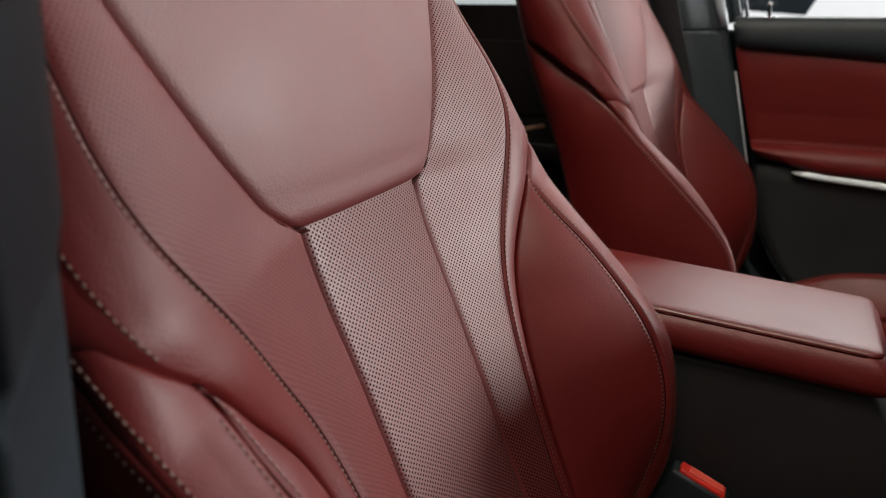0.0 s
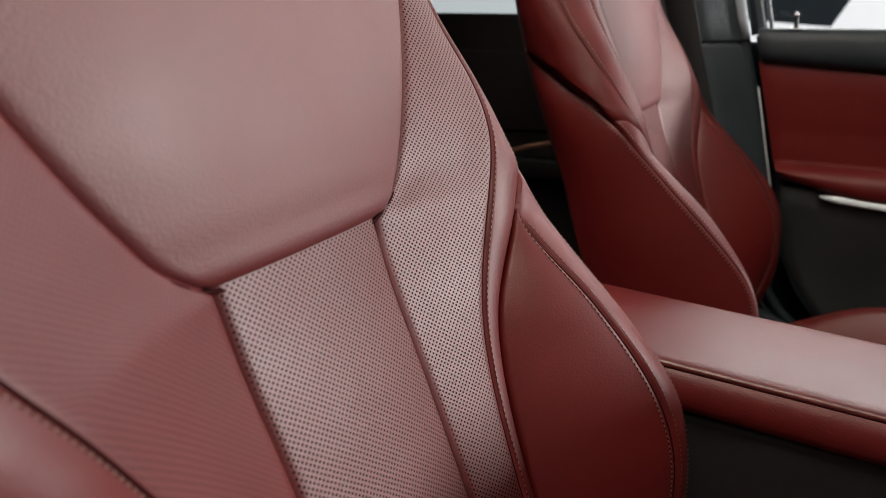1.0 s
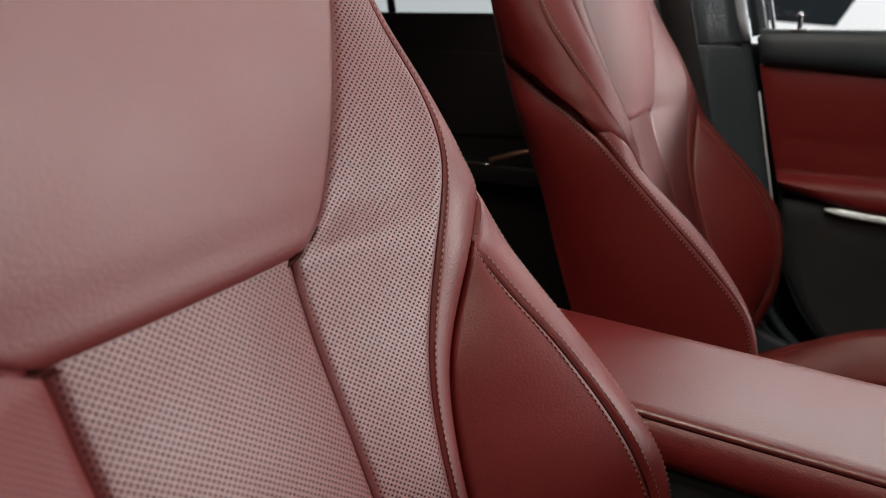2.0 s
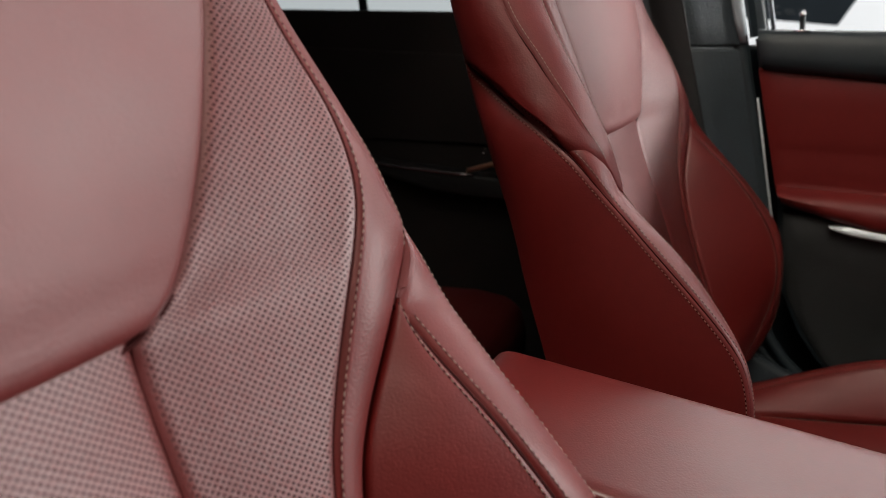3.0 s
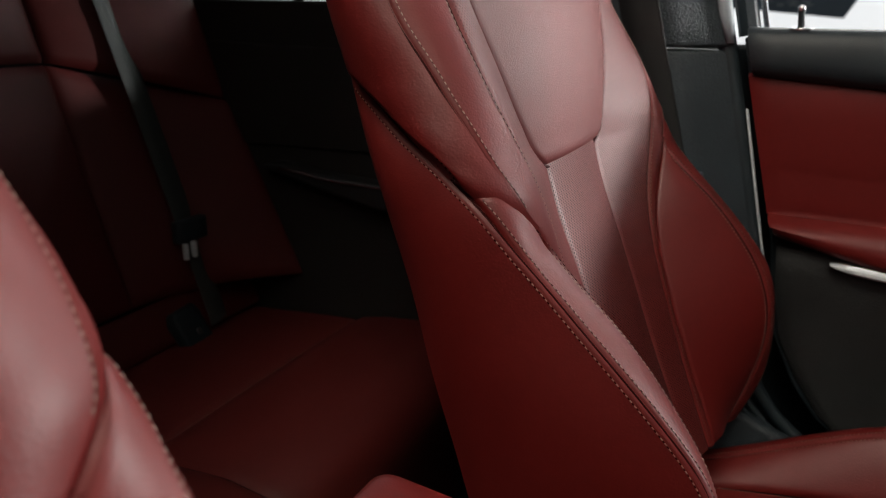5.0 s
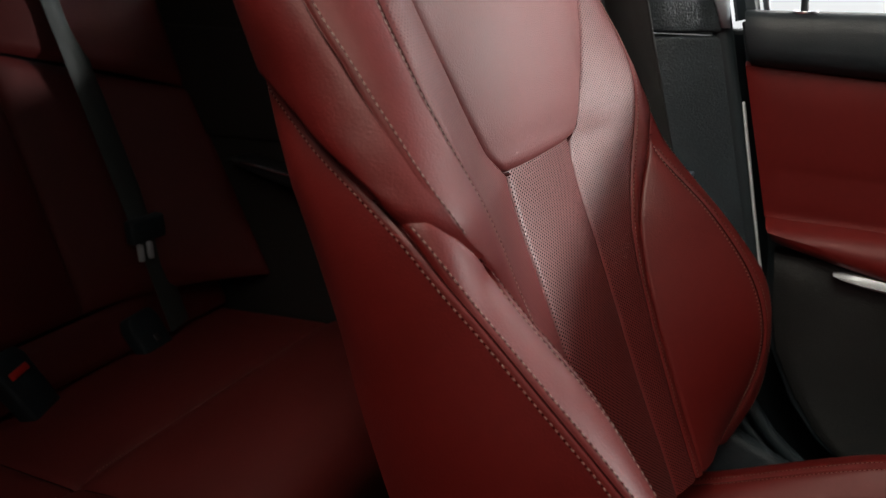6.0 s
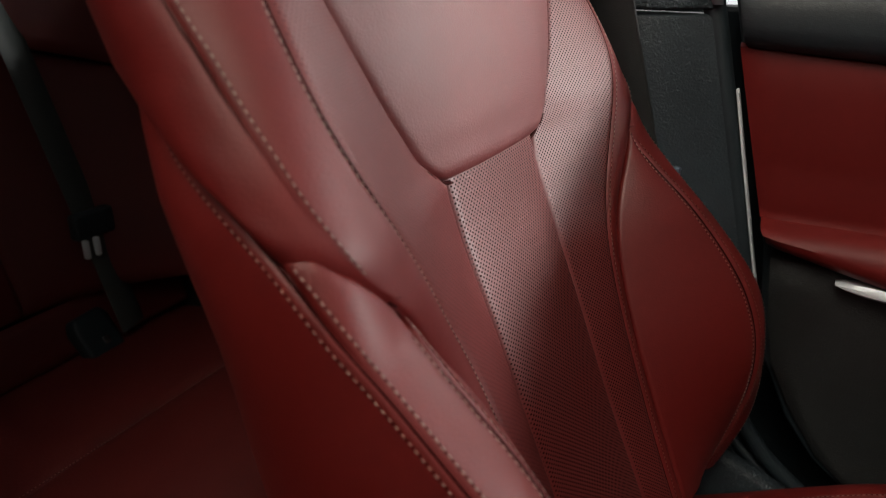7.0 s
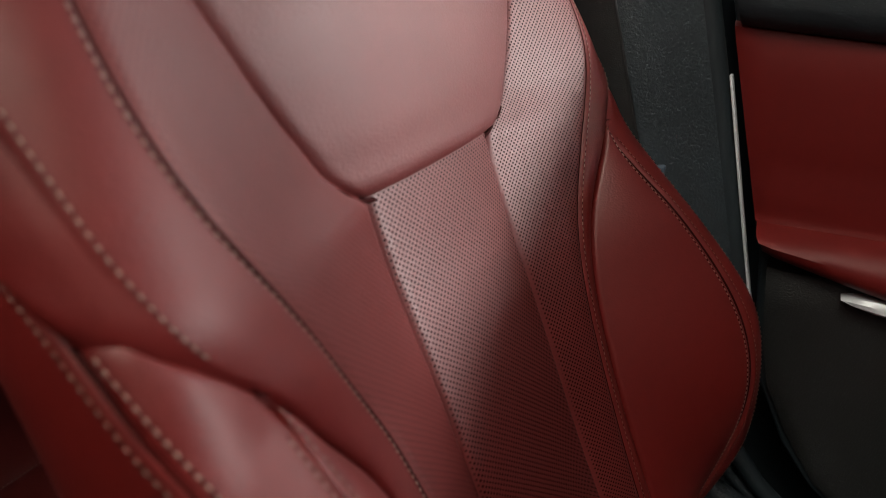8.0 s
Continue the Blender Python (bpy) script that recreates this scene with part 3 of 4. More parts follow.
for k in range(7):
    y, z, w = -0.13 + 0.055 * (k % 4) + 0.012 * (k // 4), 1.004 + 0.013 * (k // 3), 0.030 + 0.012 * (k % 2)
    part("line", box(-0.024, -0.0202, y - w / 2, y + w / 2, z, z + 0.004, 0), PALE_INK, board, "", False)
for y in (0.30, 0.50):
    part("leg", tube([(0.03, y, 0.0), (0.03, y, 1.3)], 0.018, 10), BLACK_TRIM, board)

# ---- front seats ----
SEAT_Z = 0.30
V = spline([(0.873, 0.0660, 0.2166), (0.8755, 0.0769, 0.2170), (0.88, 0.0862, 0.2168), (0.892, 0.1022, 0.2197), (0.905, 0.1122, 0.2226), (0.917, 0.1204, 0.2256), (0.942, 0.1351, 0.2317), (0.972, 0.1500, 0.2400), (1.001, 0.1627, 0.2487), (1.06, 0.1766, 0.2665), (1.12, 0.1765, 0.2865)])
L = spline([(0.54, 0.0662, 0.0820), (0.6, 0.0661, 0.1072), (0.65, 0.0664, 0.1292), (0.71, 0.0675, 0.1535), (0.752, 0.0682, 0.1703), (0.794, 0.0690, 0.1877), (0.834, 0.0701, 0.2047), (0.872, 0.0713, 0.2176)])
S = spline([(0.54, 0.1027, 0.0703), (0.62, 0.1054, 0.1034), (0.69, 0.1128, 0.1317), (0.757, 0.1240, 0.1572), (0.795, 0.1353, 0.1689), (0.83, 0.1520, 0.1766), (0.863, 0.1696, 0.1816), (0.89, 0.1857, 0.1865), (0.912, 0.1975, 0.1930), (0.935, 0.2043, 0.2040), (0.956, 0.2057, 0.2163), (0.978, 0.2035, 0.2305), (1.01, 0.2004, 0.2493), (1.06, 0.1959, 0.2679), (1.12, 0.1881, 0.2917)])
B = spline([(0.54, 0.1162, 0.0658), (0.62, 0.1190, 0.1004), (0.69, 0.1281, 0.1318), (0.757, 0.1438, 0.1576), (0.795, 0.1593, 0.1675), (0.83, 0.1840, 0.1717), (0.857, 0.2035, 0.1741), (0.868, 0.2152, 0.1776), (0.888, 0.2300, 0.1848), (0.902, 0.2340, 0.1953), (0.917, 0.2364, 0.2062), (0.932, 0.2370, 0.2175), (0.948, 0.2369, 0.2304), (0.963, 0.2359, 0.2420), (0.99, 0.2353, 0.2638), (1.04, 0.2287, 0.2894), (1.12, 0.2122, 0.3168)])
D = spline([(0.52, 0.1989, 0.0635), (0.584, 0.2059, 0.0432), (0.626, 0.2078, 0.0346), (0.665, 0.2077, 0.0348), (0.694, 0.2074, 0.0415), (0.726, 0.2069, 0.0562), (0.76, 0.2050, 0.0801), (0.78, 0.2030, 0.0968), (0.8, 0.2022, 0.1164), (0.82, 0.2017, 0.1397), (0.852, 0.2010, 0.1742)])
A = spline([(0.52, 0.2258, 0.0515), (0.58, 0.2318, 0.0307), (0.62, 0.2338, 0.0280), (0.66, 0.2337, 0.0307), (0.7, 0.2336, 0.0381), (0.72, 0.2340, 0.0469), (0.74, 0.2350, 0.0620), (0.76, 0.2364, 0.0803), (0.78, 0.2376, 0.0998), (0.8, 0.2387, 0.1200), (0.82, 0.2396, 0.1401), (0.84, 0.2412, 0.1599), (0.86, 0.2440, 0.1794), (0.88, 0.2434, 0.2003), (0.896, 0.2400, 0.2225)])
A_UP = [(0.2400, 0.2225, 0.896), (0.2395, 0.232, 0.9035), (0.2345, 0.250, 0.9135), (0.2300, 0.262, 0.920), (0.2190, 0.2897, 0.937), (0.2033, 0.3237, 0.956)]
# the rounded top of the wrap-round bolster, from its inner seam to where it meets the outer seam
CREST_TOP = [(0.2010, 0.1742, 0.852), (0.2067, 0.1725, 0.856), (0.2121, 0.1728, 0.861), (0.2176, 0.1740, 0.867), (0.2230, 0.1760, 0.872), (0.2270, 0.1790, 0.877), (0.2329, 0.1867, 0.884), (0.2364, 0.1915, 0.888), (0.2385, 0.2040, 0.892), (0.2400, 0.2225, 0.896)]
BACK = spline([(0.40, 0.222, 0.150), (0.60, 0.224, 0.200), (0.68, 0.226, 0.222), (0.76, 0.226, 0.248), (0.80, 0.224, 0.260), (0.856, 0.220, 0.282), (0.902, 0.212, 0.303), (0.956, 0.2033, 0.324), (1.0, 0.202, 0.336), (1.06, 0.199, 0.350), (1.12, 0.194, 0.364)])
TOP = 1.12


def trace(curve, z0, z1, n, side=1):
    return evenly([(side * curve(z)[0], curve(z)[1], z) for z in np.linspace(z0, z1, 120)], n)


def level(curve, heights, side=1):
    return np.array([(side * curve(z)[0], curve(z)[1], z) for z in heights])


def row_at(pts, uv, dist, from_b=False):
    """The line that runs in a panel at a distance from its edge."""
    out = []
    for p, w in zip(pts, uv):
        d = w[:, 0] - w[0, 0] if not from_b else w[-1, 0] - w[:, 0]
        if d.max() < dist * 1.6:
            continue
        o = np.argsort(d)
        out.append([np.interp(dist, d[o], p[o, k]) for k in range(3)])
    return np.array(out)


def front_seat(x, y, sag=0.0):
    """sag: how far the padding of the outer bolster has settled."""
    seat = empty("front_seat", x, y, SEAT_Z)
    tagged(seat, "red leather front seat with perforated panels and pale stitching", "car seat", "front seats")

    def sp(name, bm, material, label="", parent=None):
        bmesh.ops.translate(bm, verts=bm.verts, vec=(0, 0, -SEAT_Z))
        for v in bm.verts:
            v.co.z -= sag * min(1.0, max(0.0, (-v.co.x - 0.12) / 0.10)) ** 1.5
        if material is THREAD:
            return sewn(name, bm, parent or seat, label)
        return part(name, bm, material, parent or seat, label)

    front = (0, -1, 0.35)
    # middle panels
    hz = np.r_[0.873, 0.8735, 0.8745, 0.876, np.linspace(0.879, TOP, 70)]
    pts, uv = pad(level(V, hz, -1), level(V, hz, 1), front, 0.010, 0.005, 0.009, (1, 1, 1, 0), 44, 2.6)
    sp("head_panel", grid(pts, uv), HIDE_PLAIN, "smooth red leather upper panel")
    edge = evenly(np.r_[level(V, hz, -1)[::-1], level(V, hz, 1)], 160) + np.array((0, 0.0016, -0.0006))
    sp("piping", tube(edge, 0.0013), PIPING, "dark seam round the upper panel")
    lz = np.linspace(0.54, 0.8765, 80)
    pts, uv = pad(level(L, lz, -1), level(L, lz, 1), front, 0.004, 0.003, 0.006, (1, 1, 0, 0), 36, 2.5)
    sp("middle_panel", grid(pts, level_uv(pts, uv), plain=0.0022), HIDE_HOLES, "perforated red leather middle panel")
    for side in (-1, 1):
        outward = (side, -0.2, 0)
        # perforated wings beside the middle
        wz = np.linspace(0.54, TOP, 130)
        inner = np.array([(side * (V(z)[0] - 0.004 if z > 0.8755 else L(min(z, 0.872))[0]), (V(z)[1] + 0.0005 if z > 0.8755 else L(min(z, 0.872))[1]), z) for z in wz])
        pts, uv = pad(inner, level(S, wz, side), front, 0.003, 0.002, 0.006, (1, 1, 0, 0), 30, 2.0, 60, hollow=np.interp(wz, (0.68, 0.80, 0.83, 0.86, 0.88, 0.892, 0.905, 0.94), (1.3, 1.6, 1.55, 1.65, 1.75, 1.57, 1.4, 1.0)))
        wing = sp("wing_panel", grid(pts, level_uv(pts, uv), plain=0.0026), HIDE_HOLES if side > 0 else HIDE_GRAZED, "perforated red leather wing")
        sp("piping", tube([p + np.array((0, 0.0022, 0)) for p in level(S, wz, side)], 0.0011), PIPING, "dark piping", wing)
        # plain band between piping and crest
        pts, uv = pad(level(S, wz, side), level(B, wz, side), front, 0.005, 0.0028, 0.004, (1, 1, 0, 0), 24)
        band = sp("bolster_band", grid(pts, uv), HIDE, "plain red leather band")
        bm = stitches(row_at(pts, uv, 0.0030), front)
        row = row_at(pts, uv, 0.0045, True)
        stitches(row[row[:, 2] > 0.875], front, bm=bm)
        sp("stitching", bm, THREAD, "pale double stitching", band)
        # upper side bolster
        n = 70
        up_a = trace(B, 0.857, TOP, n, side)
        up_b = evenly([(side * x, y, z) for x, y, z in A_UP] + [(side * BACK(z)[0], BACK(z)[1], z) for z in np.linspace(0.962, TOP, 20)], n)
        pts, uv = pad(up_a, up_b, outward, 0.018, 0.003, 0.005, (1, 1, 1, 0), 28, 2.6)
        upper = sp("upper_bolster", grid(pts, uv), HIDE, "red leather upper side bolster")
        sp("piping", tube([p + np.array((-side * 0.002, 0.002, 0)) for p in up_a], 0.0016), PIPING, "", upper)
        row = row_at(pts, uv, 0.0036, True)
        sp("stitching", stitches(row[row[:, 2] < 0.955], outward), THREAD, "", upper)
        # lower wrap-round bolster: inner face, band, outer face
        n = 80
        run_out, tuck = (0.012, 0.0046) if side > 0 else (0.10, 0.0033)
        fold = trace(D, 0.52, 0.852, n, side)
        pts, uv = pad(trace(B, 0.54, 0.861, n, side), fold, (-side, -0.6, 0.1), 0.004, tuck, 0.0045, (1, 1, 0, 0), 40, roll_b=np.clip((0.855 - fold[:, 2]) / run_out, 0.12, 1))
        face = sp("bolster_face", grid(pts, uv), HIDE, "red leather inner bolster face")
        bm = stitches(row_at(pts, uv, 0.0052, True), (-side, -0.6, 0.1))
        rim = evenly([(side * D(z)[0], D(z)[1], z) for z in np.linspace(0.52, 0.851, 100)] + [(side * x, y, z) for x, y, z in CREST_TOP], n)
        pts, uv = pad(rim, trace(A, 0.52, 0.896, n, side), (side * 0.1, -1, 0.4), 0.005, tuck + 0.0006, 0.0045, (1, 1, 0, 0), 40, roll_a=np.clip((0.855 - rim[:, 2]) / run_out, 0.12, 1))
        row = row_at(pts, uv, 0.0050)
        stitches(row[row[:, 2] < 0.850], (0, -1, 0.4), bm=bm)
        sp("stitching", bm, THREAD, "pale twin stitching", face)
        sp("piping", tube([p + np.array((0, 0.0026, 0)) for p in fold], 0.0013), PIPING, "", face)
        bm2 = grid(pts, uv)
        tip = evenly([(side * x, y, z) for x, y, z in CREST_TOP], 24)
        grid([tip + np.array((0, 0.0006, -0.0004)), tip + np.array((-side * 0.003, 0.0026, 0)), tip + np.array((-side * 0.006, 0.009, 0)), tip + np.array((-side * 0.010, 0.026, 0))], bm=bm2)
        crest = sp("bolster_crest", bm2, HIDE, "red leather bolster crest")
        bm = stitches(row_at(pts, uv, 0.0050, True), (side * 0.4, -1, 0.3))
        edge = np.r_[[(side * A(z)[0], A(z)[1], z) for z in np.linspace(0.52, 0.894, 60)], [(side * x, y, z) for x, y, z in A_UP]]
        out_a = evenly(edge, 110)
        out_b = trace(BACK, 0.40, 0.953, 110, side)
        pts, uv = pad(out_a, out_b, outward, 0.010, 0.0040, 0.0042, (1, 0, 0, 0), 54)
        flank = sp("outer_flank", grid(pts, uv), HIDE, "red leather outer side")
        stitches(row_at(pts, uv, 0.0052), outward, bm=bm)
        sp("stitching", bm, THREAD, "pale twin stitching", crest)
        sp("piping", tube([p + np.array((-side * 0.002, 0.002, 0)) for p in out_a], 0.0010), PIPING, "", flank)
    # back shell and rounded top
    bz = np.linspace(0.40, TOP, 50)
    pts, uv = pad(level(BACK, bz, -1), level(BACK, bz, 1), (0, 1, 0), 0.030, 0, 0.01, (0, 0, 0, 0), 24, 4.0)
    sp("back_shell", grid(pts, uv), HIDE_PLAIN, "red leather seat back")
    rim = [(c(TOP)[0], c(TOP)[1]) for c in (B, S, V)]
    fr = evenly([(-x, y, TOP) for x, y in rim] + [(x, y, TOP) for x, y in rim[::-1]], 30)
    bk = evenly([(x, BACK(TOP)[1] + 0.028 * (1 - abs(x / 0.188) ** 4), TOP) for x in np.linspace(-0.188, 0.188, 30)], 30)
    pts, uv = pad(fr, bk, (0, 0, 1), 0.03, 0, 0.01, (0, 0, 0, 0), 16)
    sp("top_cap", grid(pts, uv), HIDE_PLAIN, "rounded leather top")

    rest = box(-0.185, 0.185, -0.045, 0.045, 0.0, 0.21, 0.035, 5)
    for v in rest.verts:
        v.co = Vector((v.co.x * (1 - 1.6 * v.co.z), v.co.y + 0.325 + 0.16 * v.co.z, v.co.z + TOP + 0.012))
    sp("head_rest", rest, HIDE_PLAIN, "rounded red leather head rest")

    # cushion
    ys = np.linspace(0.16, -0.46, 60)
    mid_z, crest_z = spline([(-0.46, 0.470), (-0.40, 0.505), (-0.20, 0.500), (0.0, 0.462), (0.16, 0.430)]), spline([(-0.46, 0.490), (-0.40, 0.540), (-0.19, 0.573), (-0.10, 0.559), (-0.05, 0.537), (0.0, 0.511), (0.06, 0.480), (0.16, 0.440)])

    def lane(s, zf, dz=0.0):
        return np.array([(s, y, zf(y)[0] + dz) for y in ys])
    up = (0, -0.1, 1)
    pts, uv = pad(lane(-0.085, mid_z), lane(0.085, mid_z), up, 0.006, 0.005, 0.008, (1, 1, 0, 0), 30)
    sp("cushion_panel", grid(pts, uv, plain=0.004), HIDE_HOLES, "perforated seat cushion panel")
    for side in (-1, 1):
        pts, uv = pad(lane(side * 0.085, mid_z), lane(side * 0.150, mid_z, 0.012), up, 0.004, 0.004, 0.007, (1, 1, 0, 0), 20)
        wing = sp("cushion_wing", grid(pts, uv), HIDE, "red leather cushion wing")
        sp("stitching", stitches(row_at(pts, uv, 0.005, True), up), THREAD, "", wing)
        pts, uv = pad(lane(side * 0.150, mid_z, 0.012), lane(side * 0.190, crest_z), (-side * 0.6, 0, 1), 0.004, 0.004, 0.007, (1, 1, 0, 0), 20)
        face = sp("cushion_bolster_face", grid(pts, uv), HIDE, "red leather cushion bolster face")
        bm = stitches(row_at(pts, uv, 0.005, True), up)
        pts, uv = pad(lane(side * 0.190, crest_z), lane(side * 0.238, crest_z, -0.022), (side * 0.3, 0, 1), 0.006, 0.004, 0.007, (1, 1, 0, 0), 20)
        crest = sp("cushion_bolster", grid(pts, uv), HIDE, "red leather cushion bolster")
        stitches(row_at(pts, uv, 0.005), up, bm=bm)
        sp("stitching", bm, THREAD, "", crest)
        skirt_lo = np.array([(side * 0.236, y, 0.37) for y in ys])
        pts, uv = pad(lane(side * 0.238, crest_z, -0.022), skirt_lo, (side, 0, 0), 0.012, 0.004, 0.007, (1, 0, 0, 0), 16)
        sp("cushion_side", grid(pts, uv), HIDE, "red leather cushion side")
        sp("recliner_cover", prism([(-0.06, 0.38), (0.20, 0.38), (0.22, 0.47), (0.14, 0.515), (0.06, 0.52), (-0.02, 0.485), (-0.06, 0.44)], "x", min(side * 0.240, side * 0.266), max(side * 0.240, side * 0.266), 0.010, 4), GREY_TRIM, "grey plastic recliner cover")
        sp("seat_rail", box(side * 0.18 - 0.02, side * 0.18 + 0.02, -0.36, 0.22, FLOOR, 0.29, 0.004), BLACK_TRIM)
    sp("cushion_base", box(-0.225, 0.225, -0.44, 0.15, 0.285, 0.40, 0.015), BLACK_TRIM, "black seat base")
    fr = np.array([(s, -0.46, mid_z(-0.46)[0] if abs(s) < 0.16 else crest_z(-0.46)[0] - 0.01) for s in np.linspace(-0.238, 0.238, 30)])
    lo = np.array([(s, -0.44, 0.36) for s in np.linspace(-0.236, 0.236, 30)])
    pts, uv = pad(fr, lo, (0, -1, 0), 0.02, 0, 0.01, (0, 0, 0, 0), 14)
    sp("cushion_front", grid(pts, uv), HIDE, "rounded cushion front")
    return seat


front_seat(1.138, -0.003)
front_seat(0.401, 0.029, 0.012)

# ---- centre console and arm rest ----
console = empty("centre_console", 0.745, 0.0, FLOOR)
tagged(console, "black centre console between the front seats", "console")
bm = prism([(-0.75, 0.0), (-0.75, 0.42), (-0.12, 0.40), (-0.10, 0.440), (0.21, 0.440), (0.23, 0.38), (0.24, 0.0)], "x", -0.075, 0.075, 0.012)
part("console_body", bm, CONSOLE, console, "black plastic console body")
part("vent", box(-0.06, 0.06, 0.243, 0.252, 0.20, 0.30, 0.003), DARK, console)
bm = box(-0.055, 0.055, -0.34, -0.14, 0.404, 0.412, 0.003)
part("chrome_tray", bm, CHROME, console, "satin metal tray trim")

arm = empty("arm_rest", 0.742, 0.06, 0.67)
tagged(arm, "padded red leather arm rest on the console", "arm rest")


def arm_top(y):
    return 0.7305 - 0.018 * (0.22 - y) / 0.32


def arm_loft(levels, y0, y1, n=50, bm=None):
    """levels: (half width, drop from the top, set back at the ends)."""
    bm = bm or bmesh.new()
    rings = []
    for half, drop, back in levels:
        ring = []
        ya, yb = y0 - back, y1 + back
        r = 0.012
        for cx, cy, a0 in ((half - r, ya - r, 0), (-half + r, ya - r, 90), (-half + r, yb + r, 180), (half - r, yb + r, 270)):
            for k in range(7):
                a = radians(a0 + 15 * k)
                x, y = cx + r * math.cos(a), cy + r * math.sin(a)
                ring.append(bm.verts.new((x, y - arm.location.y, arm_top(y) - drop - arm.location.z)))
        rings.append(ring)
    m = len(rings[0])
    for r0, r1 in zip(rings, rings[1:]):
        for k in range(m):
            bm.faces.new((r0[k], r0[(k + 1) % m], r1[(k + 1) % m], r1[k]))
    bm.faces.new(rings[0])
    bm.faces.new(rings[-1])
    return bm


part("top_pad", arm_loft([(0.060, -0.0006, 0.012), (0.069, -0.0002, 0.005), (0.0725, 0.0010, 0.0015), (0.0742, 0.0030, 0.0), (0.0738, 0.0046, 0.001)], 0.226, -0.106), HIDE_ARM, arm, "red leather top pad")
part("side_band", arm_loft([(0.0738, 0.0050, 0.001), (0.0756, 0.0062, -0.001), (0.0795, 0.0125, -0.006), (0.0815, 0.022, -0.010), (0.0815, 0.031, -0.011), (0.079, 0.038, -0.008), (0.072, 0.0415, 0.0)], 0.226, -0.106), HIDE, arm, "red leather side band")
seam = [(x, y - arm.location.y, arm_top(y) - 0.0048 - arm.location.z) for x, y in ((0.0738, 0.2), (0.0738, -0.094), (0.062, -0.1055), (-0.062, -0.1055), (-0.0738, -0.094), (-0.0738, 0.2), (-0.062, 0.222), (0.062, 0.222), (0.0738, 0.2))]
part("piping", tube(evenly(seam, 120), 0.0011), PIPING, arm, "dark seam")

# belt buckle beside the near seat
bk = empty("belt_buckle", 0.655, 0.079, 0.441)
tagged(bk, "black seat belt buckle with a red release button", "belt buckle", "belt buckles")
bm = box(-0.011, 0.011, -0.030, 0.030, 0.0, 0.128, 0.004)
part("housing", bm, BLACK_TRIM, bk, "black buckle housing")
bm = box(-0.0075, 0.0075, -0.0235, 0.0235, 0.122, 0.1315, 0.0015)
part("button", bm, BUTTON_RED, bk, "bright red release button")
part("button_face", box(-0.0050, 0.0055, -0.0205, 0.0150, 0.1312, 0.1330, 0.0007), BUTTON_FACE, bk, "paler raised face of the button")
bk.rotation_euler = (radians(24), radians(-3), 0)

# ---- the belt on the far pillar ----


def strap(points, width_dir, width=0.047, thick=0.0014):
    bm = bmesh.new()
    p = np.array(points, float)
    w = np.array(width_dir, float)
    w = w / np.linalg.norm(w) * width / 2
    rows = []
    for i in range(len(p)):
        d = p[min(i + 1, len(p) - 1)] - p[max(i - 1, 0)]
        nrm = np.cross(d, w)
        nrm = nrm / np.linalg.norm(nrm) * thick
        rows.append([p[i] - w, p[i] - 0.95 * w + nrm, p[i] + 0.95 * w + nrm, p[i] + w, p[i] + 0.95 * w - nrm, p[i] - 0.95 * w - nrm, p[i] - w])
    return grid(rows, bm=bm)


front_belt = empty("seat_belt", 1.387, 0.125, 0.70)
tagged(front_belt, "dark seat belt webbing hanging by the door pillar", "seat belt", "seat belts")
line = evenly([(1.388, 0.085, 0.52), (1.387, 0.125, 0.70), (1.386, 0.172, 0.82), (1.385, 0.205, 0.938), (1.380, 0.265, 1.16)], 40) - np.array(front_belt.location)
across = np.array((0.25, 1, -0.24)) / np.linalg.norm((0.25, 1, -0.24))
part("webbing", strap(line, across), FRONT_WEBBING, front_belt)
for s in (-1, 1):
    part("woven_edge", tube(line + s * 0.0228 * across, 0.0016), FRONT_WEBBING, front_belt)

# ---- rear bench ----
bench = empty("rear_bench", CENTRE, 0.70, FLOOR)
tagged(bench, "red leather rear bench with stitched panels, darkened for shade", "car seat")


def bench_part(name, bm, material, label="", parent=None):
    for v in bm.verts:
        v.co -= bench.location
    return part(name, bm, material, parent or bench, label)


def bench_y(z):
    return 0.875 + 0.33 * (z - 0.49)


def bench_z(y):
    return 0.500 - 0.10 * max(0.0, y - 0.62) + 0.02 * min(1, max(0, (0.62 - y) / 0.2))


for x0, x1 in ((0.10, 0.5595), (0.5605, 0.9695), (0.9705, 1.425)):
    ys = np.linspace(0.885, 0.6505, 24)
    e0, e1 = (np.array([(x, y, bench_z(y)) for y in ys]) for x in (x0, x1))
    pts, uv = pad(e0, e1, (0, 0, 1), 0.012, 0.004, 0.008, (1, 1, 1, 1), 26)
    bench_part("cushion_panel", grid(pts, uv), SHADED_HIDE, "dark red cushion panel")
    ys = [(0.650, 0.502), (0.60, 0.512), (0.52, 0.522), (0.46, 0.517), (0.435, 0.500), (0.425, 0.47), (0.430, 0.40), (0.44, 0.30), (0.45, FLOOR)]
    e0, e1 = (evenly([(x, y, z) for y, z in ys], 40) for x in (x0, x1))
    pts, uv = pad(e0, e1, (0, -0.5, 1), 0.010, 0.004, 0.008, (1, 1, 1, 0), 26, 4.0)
    bench_part("cushion_roll", grid(pts, uv), SHADED_HIDE, "dark red thigh roll")
    bm = stitches([(x, 0.648, bench_z(0.65) + 0.007) for x in np.linspace(x0 + 0.02, x1 - 0.02, 60)], (0, 0, 1))
    for v in bm.verts:
        v.co -= bench.location
    sewn("stitching", bm, bench, "pale stitching along the seam")
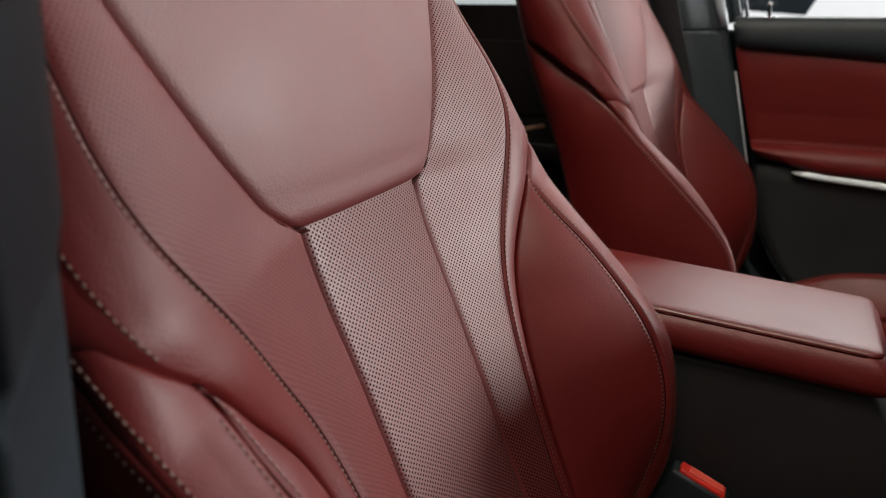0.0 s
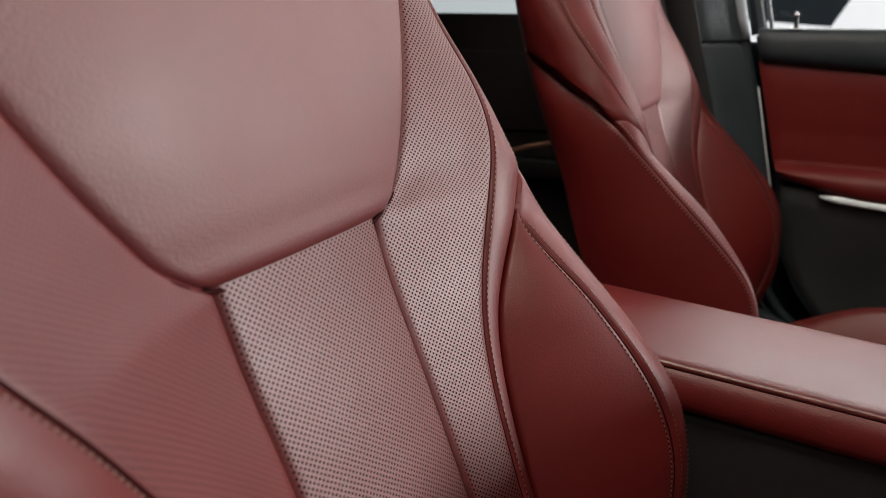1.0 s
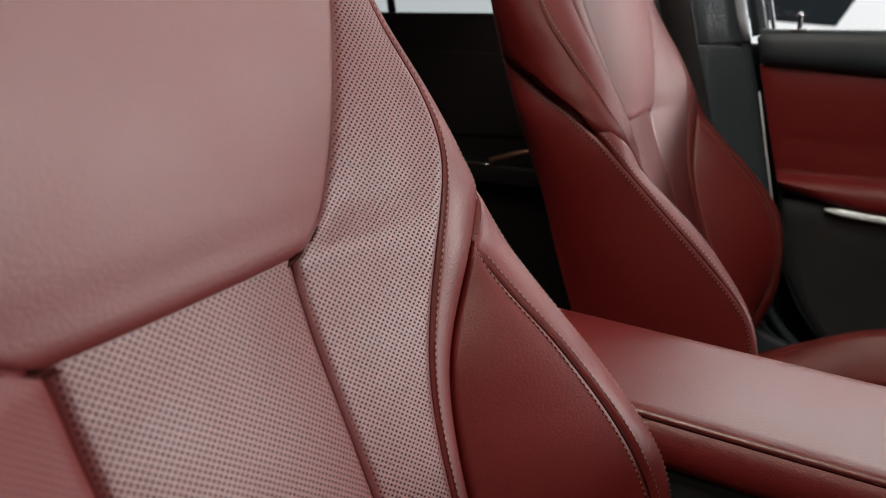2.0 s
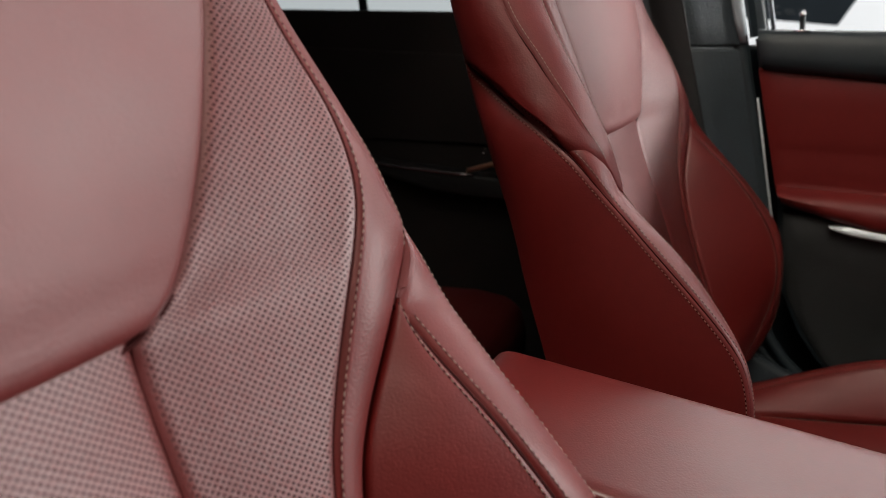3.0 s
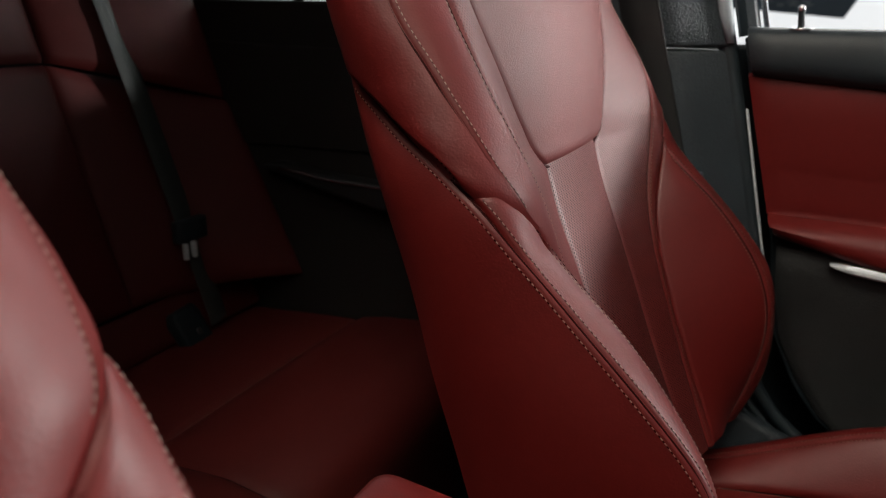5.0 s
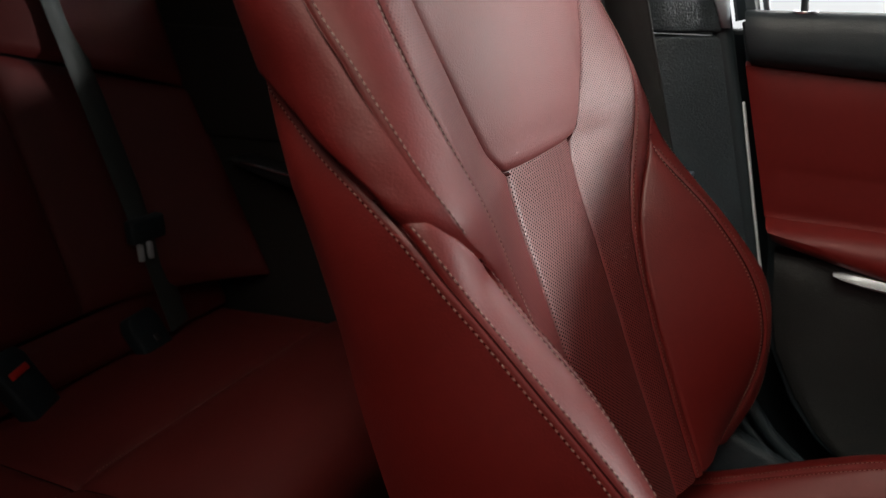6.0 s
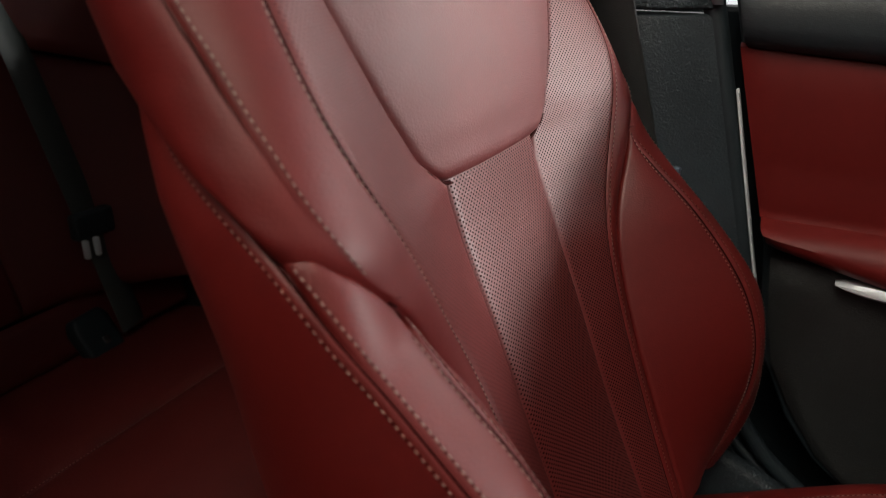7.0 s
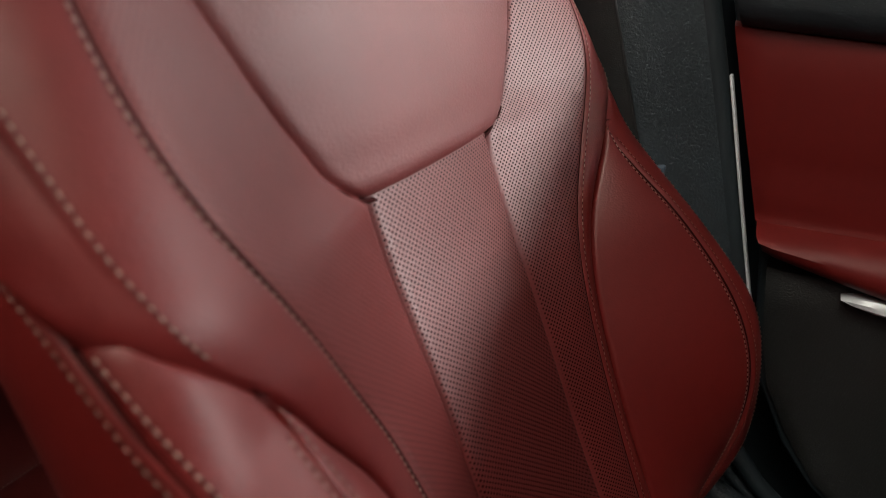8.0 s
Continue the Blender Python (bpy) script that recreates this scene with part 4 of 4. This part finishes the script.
# back rest: a low roll, tall panels that end in an arch, and the shoulder panels of each place
def arch(x):
    """The height of the seam under the shoulders."""
    return 0.915 - 0.07 * min(1.0, max(0.0, (abs(x - CENTRE) - 0.41) / 0.16)) ** 1.4


for x0, x1 in ((0.10, 0.5595), (0.5605, 0.9695), (0.9705, 1.425)):
    zs = np.linspace(0.488, 0.553, 12)
    e0, e1 = (np.array([(x, bench_y(z) - 0.012 + 0.15 * (z - 0.488), z) for z in zs]) for x in (x0, x1))
    pts, uv = pad(e0, e1, (0, -1, 0.2), 0.010, 0.005, 0.008, (1, 1, 1, 1), 26, 4.0)
    bench_part("back_roll", grid(pts, uv), SHADED_HIDE, "dark red roll under the back rest")
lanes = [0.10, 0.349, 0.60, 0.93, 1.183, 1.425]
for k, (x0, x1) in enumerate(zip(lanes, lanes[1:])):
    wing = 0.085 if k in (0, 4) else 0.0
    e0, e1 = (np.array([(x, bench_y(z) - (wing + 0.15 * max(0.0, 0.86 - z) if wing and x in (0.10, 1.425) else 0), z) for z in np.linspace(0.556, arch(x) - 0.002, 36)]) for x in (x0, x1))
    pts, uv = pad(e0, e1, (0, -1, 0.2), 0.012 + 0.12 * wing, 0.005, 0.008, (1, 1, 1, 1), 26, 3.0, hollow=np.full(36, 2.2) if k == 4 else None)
    bench_part("back_panel", grid(pts, uv), SHADED_HIDE, "dark red back panel")
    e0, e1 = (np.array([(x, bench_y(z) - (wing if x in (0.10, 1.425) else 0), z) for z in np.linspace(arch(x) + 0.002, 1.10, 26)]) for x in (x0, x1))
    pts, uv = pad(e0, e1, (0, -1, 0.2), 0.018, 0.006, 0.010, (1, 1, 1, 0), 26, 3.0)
    bench_part("shoulder_panel", grid(pts, uv), SHADED_HIDE, "dark red shoulder panel")
bench_part("backing", prism([(0.91, FLOOR), (0.915, 0.45), (1.095, 1.08), (1.16, 1.10), (1.16, FLOOR)], "x", 0.10, 1.43, 0.01), DARK)

rear_belt = empty("seat_belt", 1.287, 0.879, 0.48)
tagged(rear_belt, "dark rear seat belt with latch plate over red leather", "seat belt", "seat belts")
line = evenly([(1.270, 0.994, 1.02), (1.279, 0.924, 0.80), (1.287, 0.872, 0.63), (1.300, 0.846, 0.50)], 40) - np.array(rear_belt.location)
part("webbing", strap(line, (1, 0.25, 0.05)), WEBBING, rear_belt, "black webbing")
bm = box(-0.032, 0.028, -0.012, 0.006, 0.160, 0.196, 0.004)
plate = part("latch_plate", bm, BLACK_TRIM, rear_belt, "black latch plate")
for dx in (-0.026, -0.009):
    part("prong", box(dx - 0.0035, dx + 0.0035, -0.020, -0.012, 0.136, 0.162, 0.0015), PALE_METAL, plate, "bright metal prong")


def stalk(x, y, z, turn, red):
    thing = empty("belt_buckle", x, y, z)
    tagged(thing, "black rear belt buckle with a red button" if red else "black rear belt buckle with a pale mark", "belt buckle", "belt buckles")
    part("housing", prism([(-0.028, -0.05), (0.028, -0.05), (0.031, 0.03), (0.024, 0.045), (-0.024, 0.045), (-0.031, 0.03)], "y", -0.012, 0.012, 0.005), BLACK_TRIM, thing, "black buckle housing")
    if red:
        part("button", box(-0.018, 0.018, -0.0135, -0.011, 0.010, 0.020, 0.001), BUTTON_RED, thing, "red release button")
    else:
        part("mark", box(-0.002, 0.009, -0.0135, -0.011, -0.006, 0.005, 0.001), CHROME, thing, "small pale mark")
    thing.rotation_euler = (radians(-30), 0, radians(turn))
    return thing


stalk(1.246, 0.852, 0.497, 10, False)
stalk(1.052, 0.862, 0.520, 25, True)
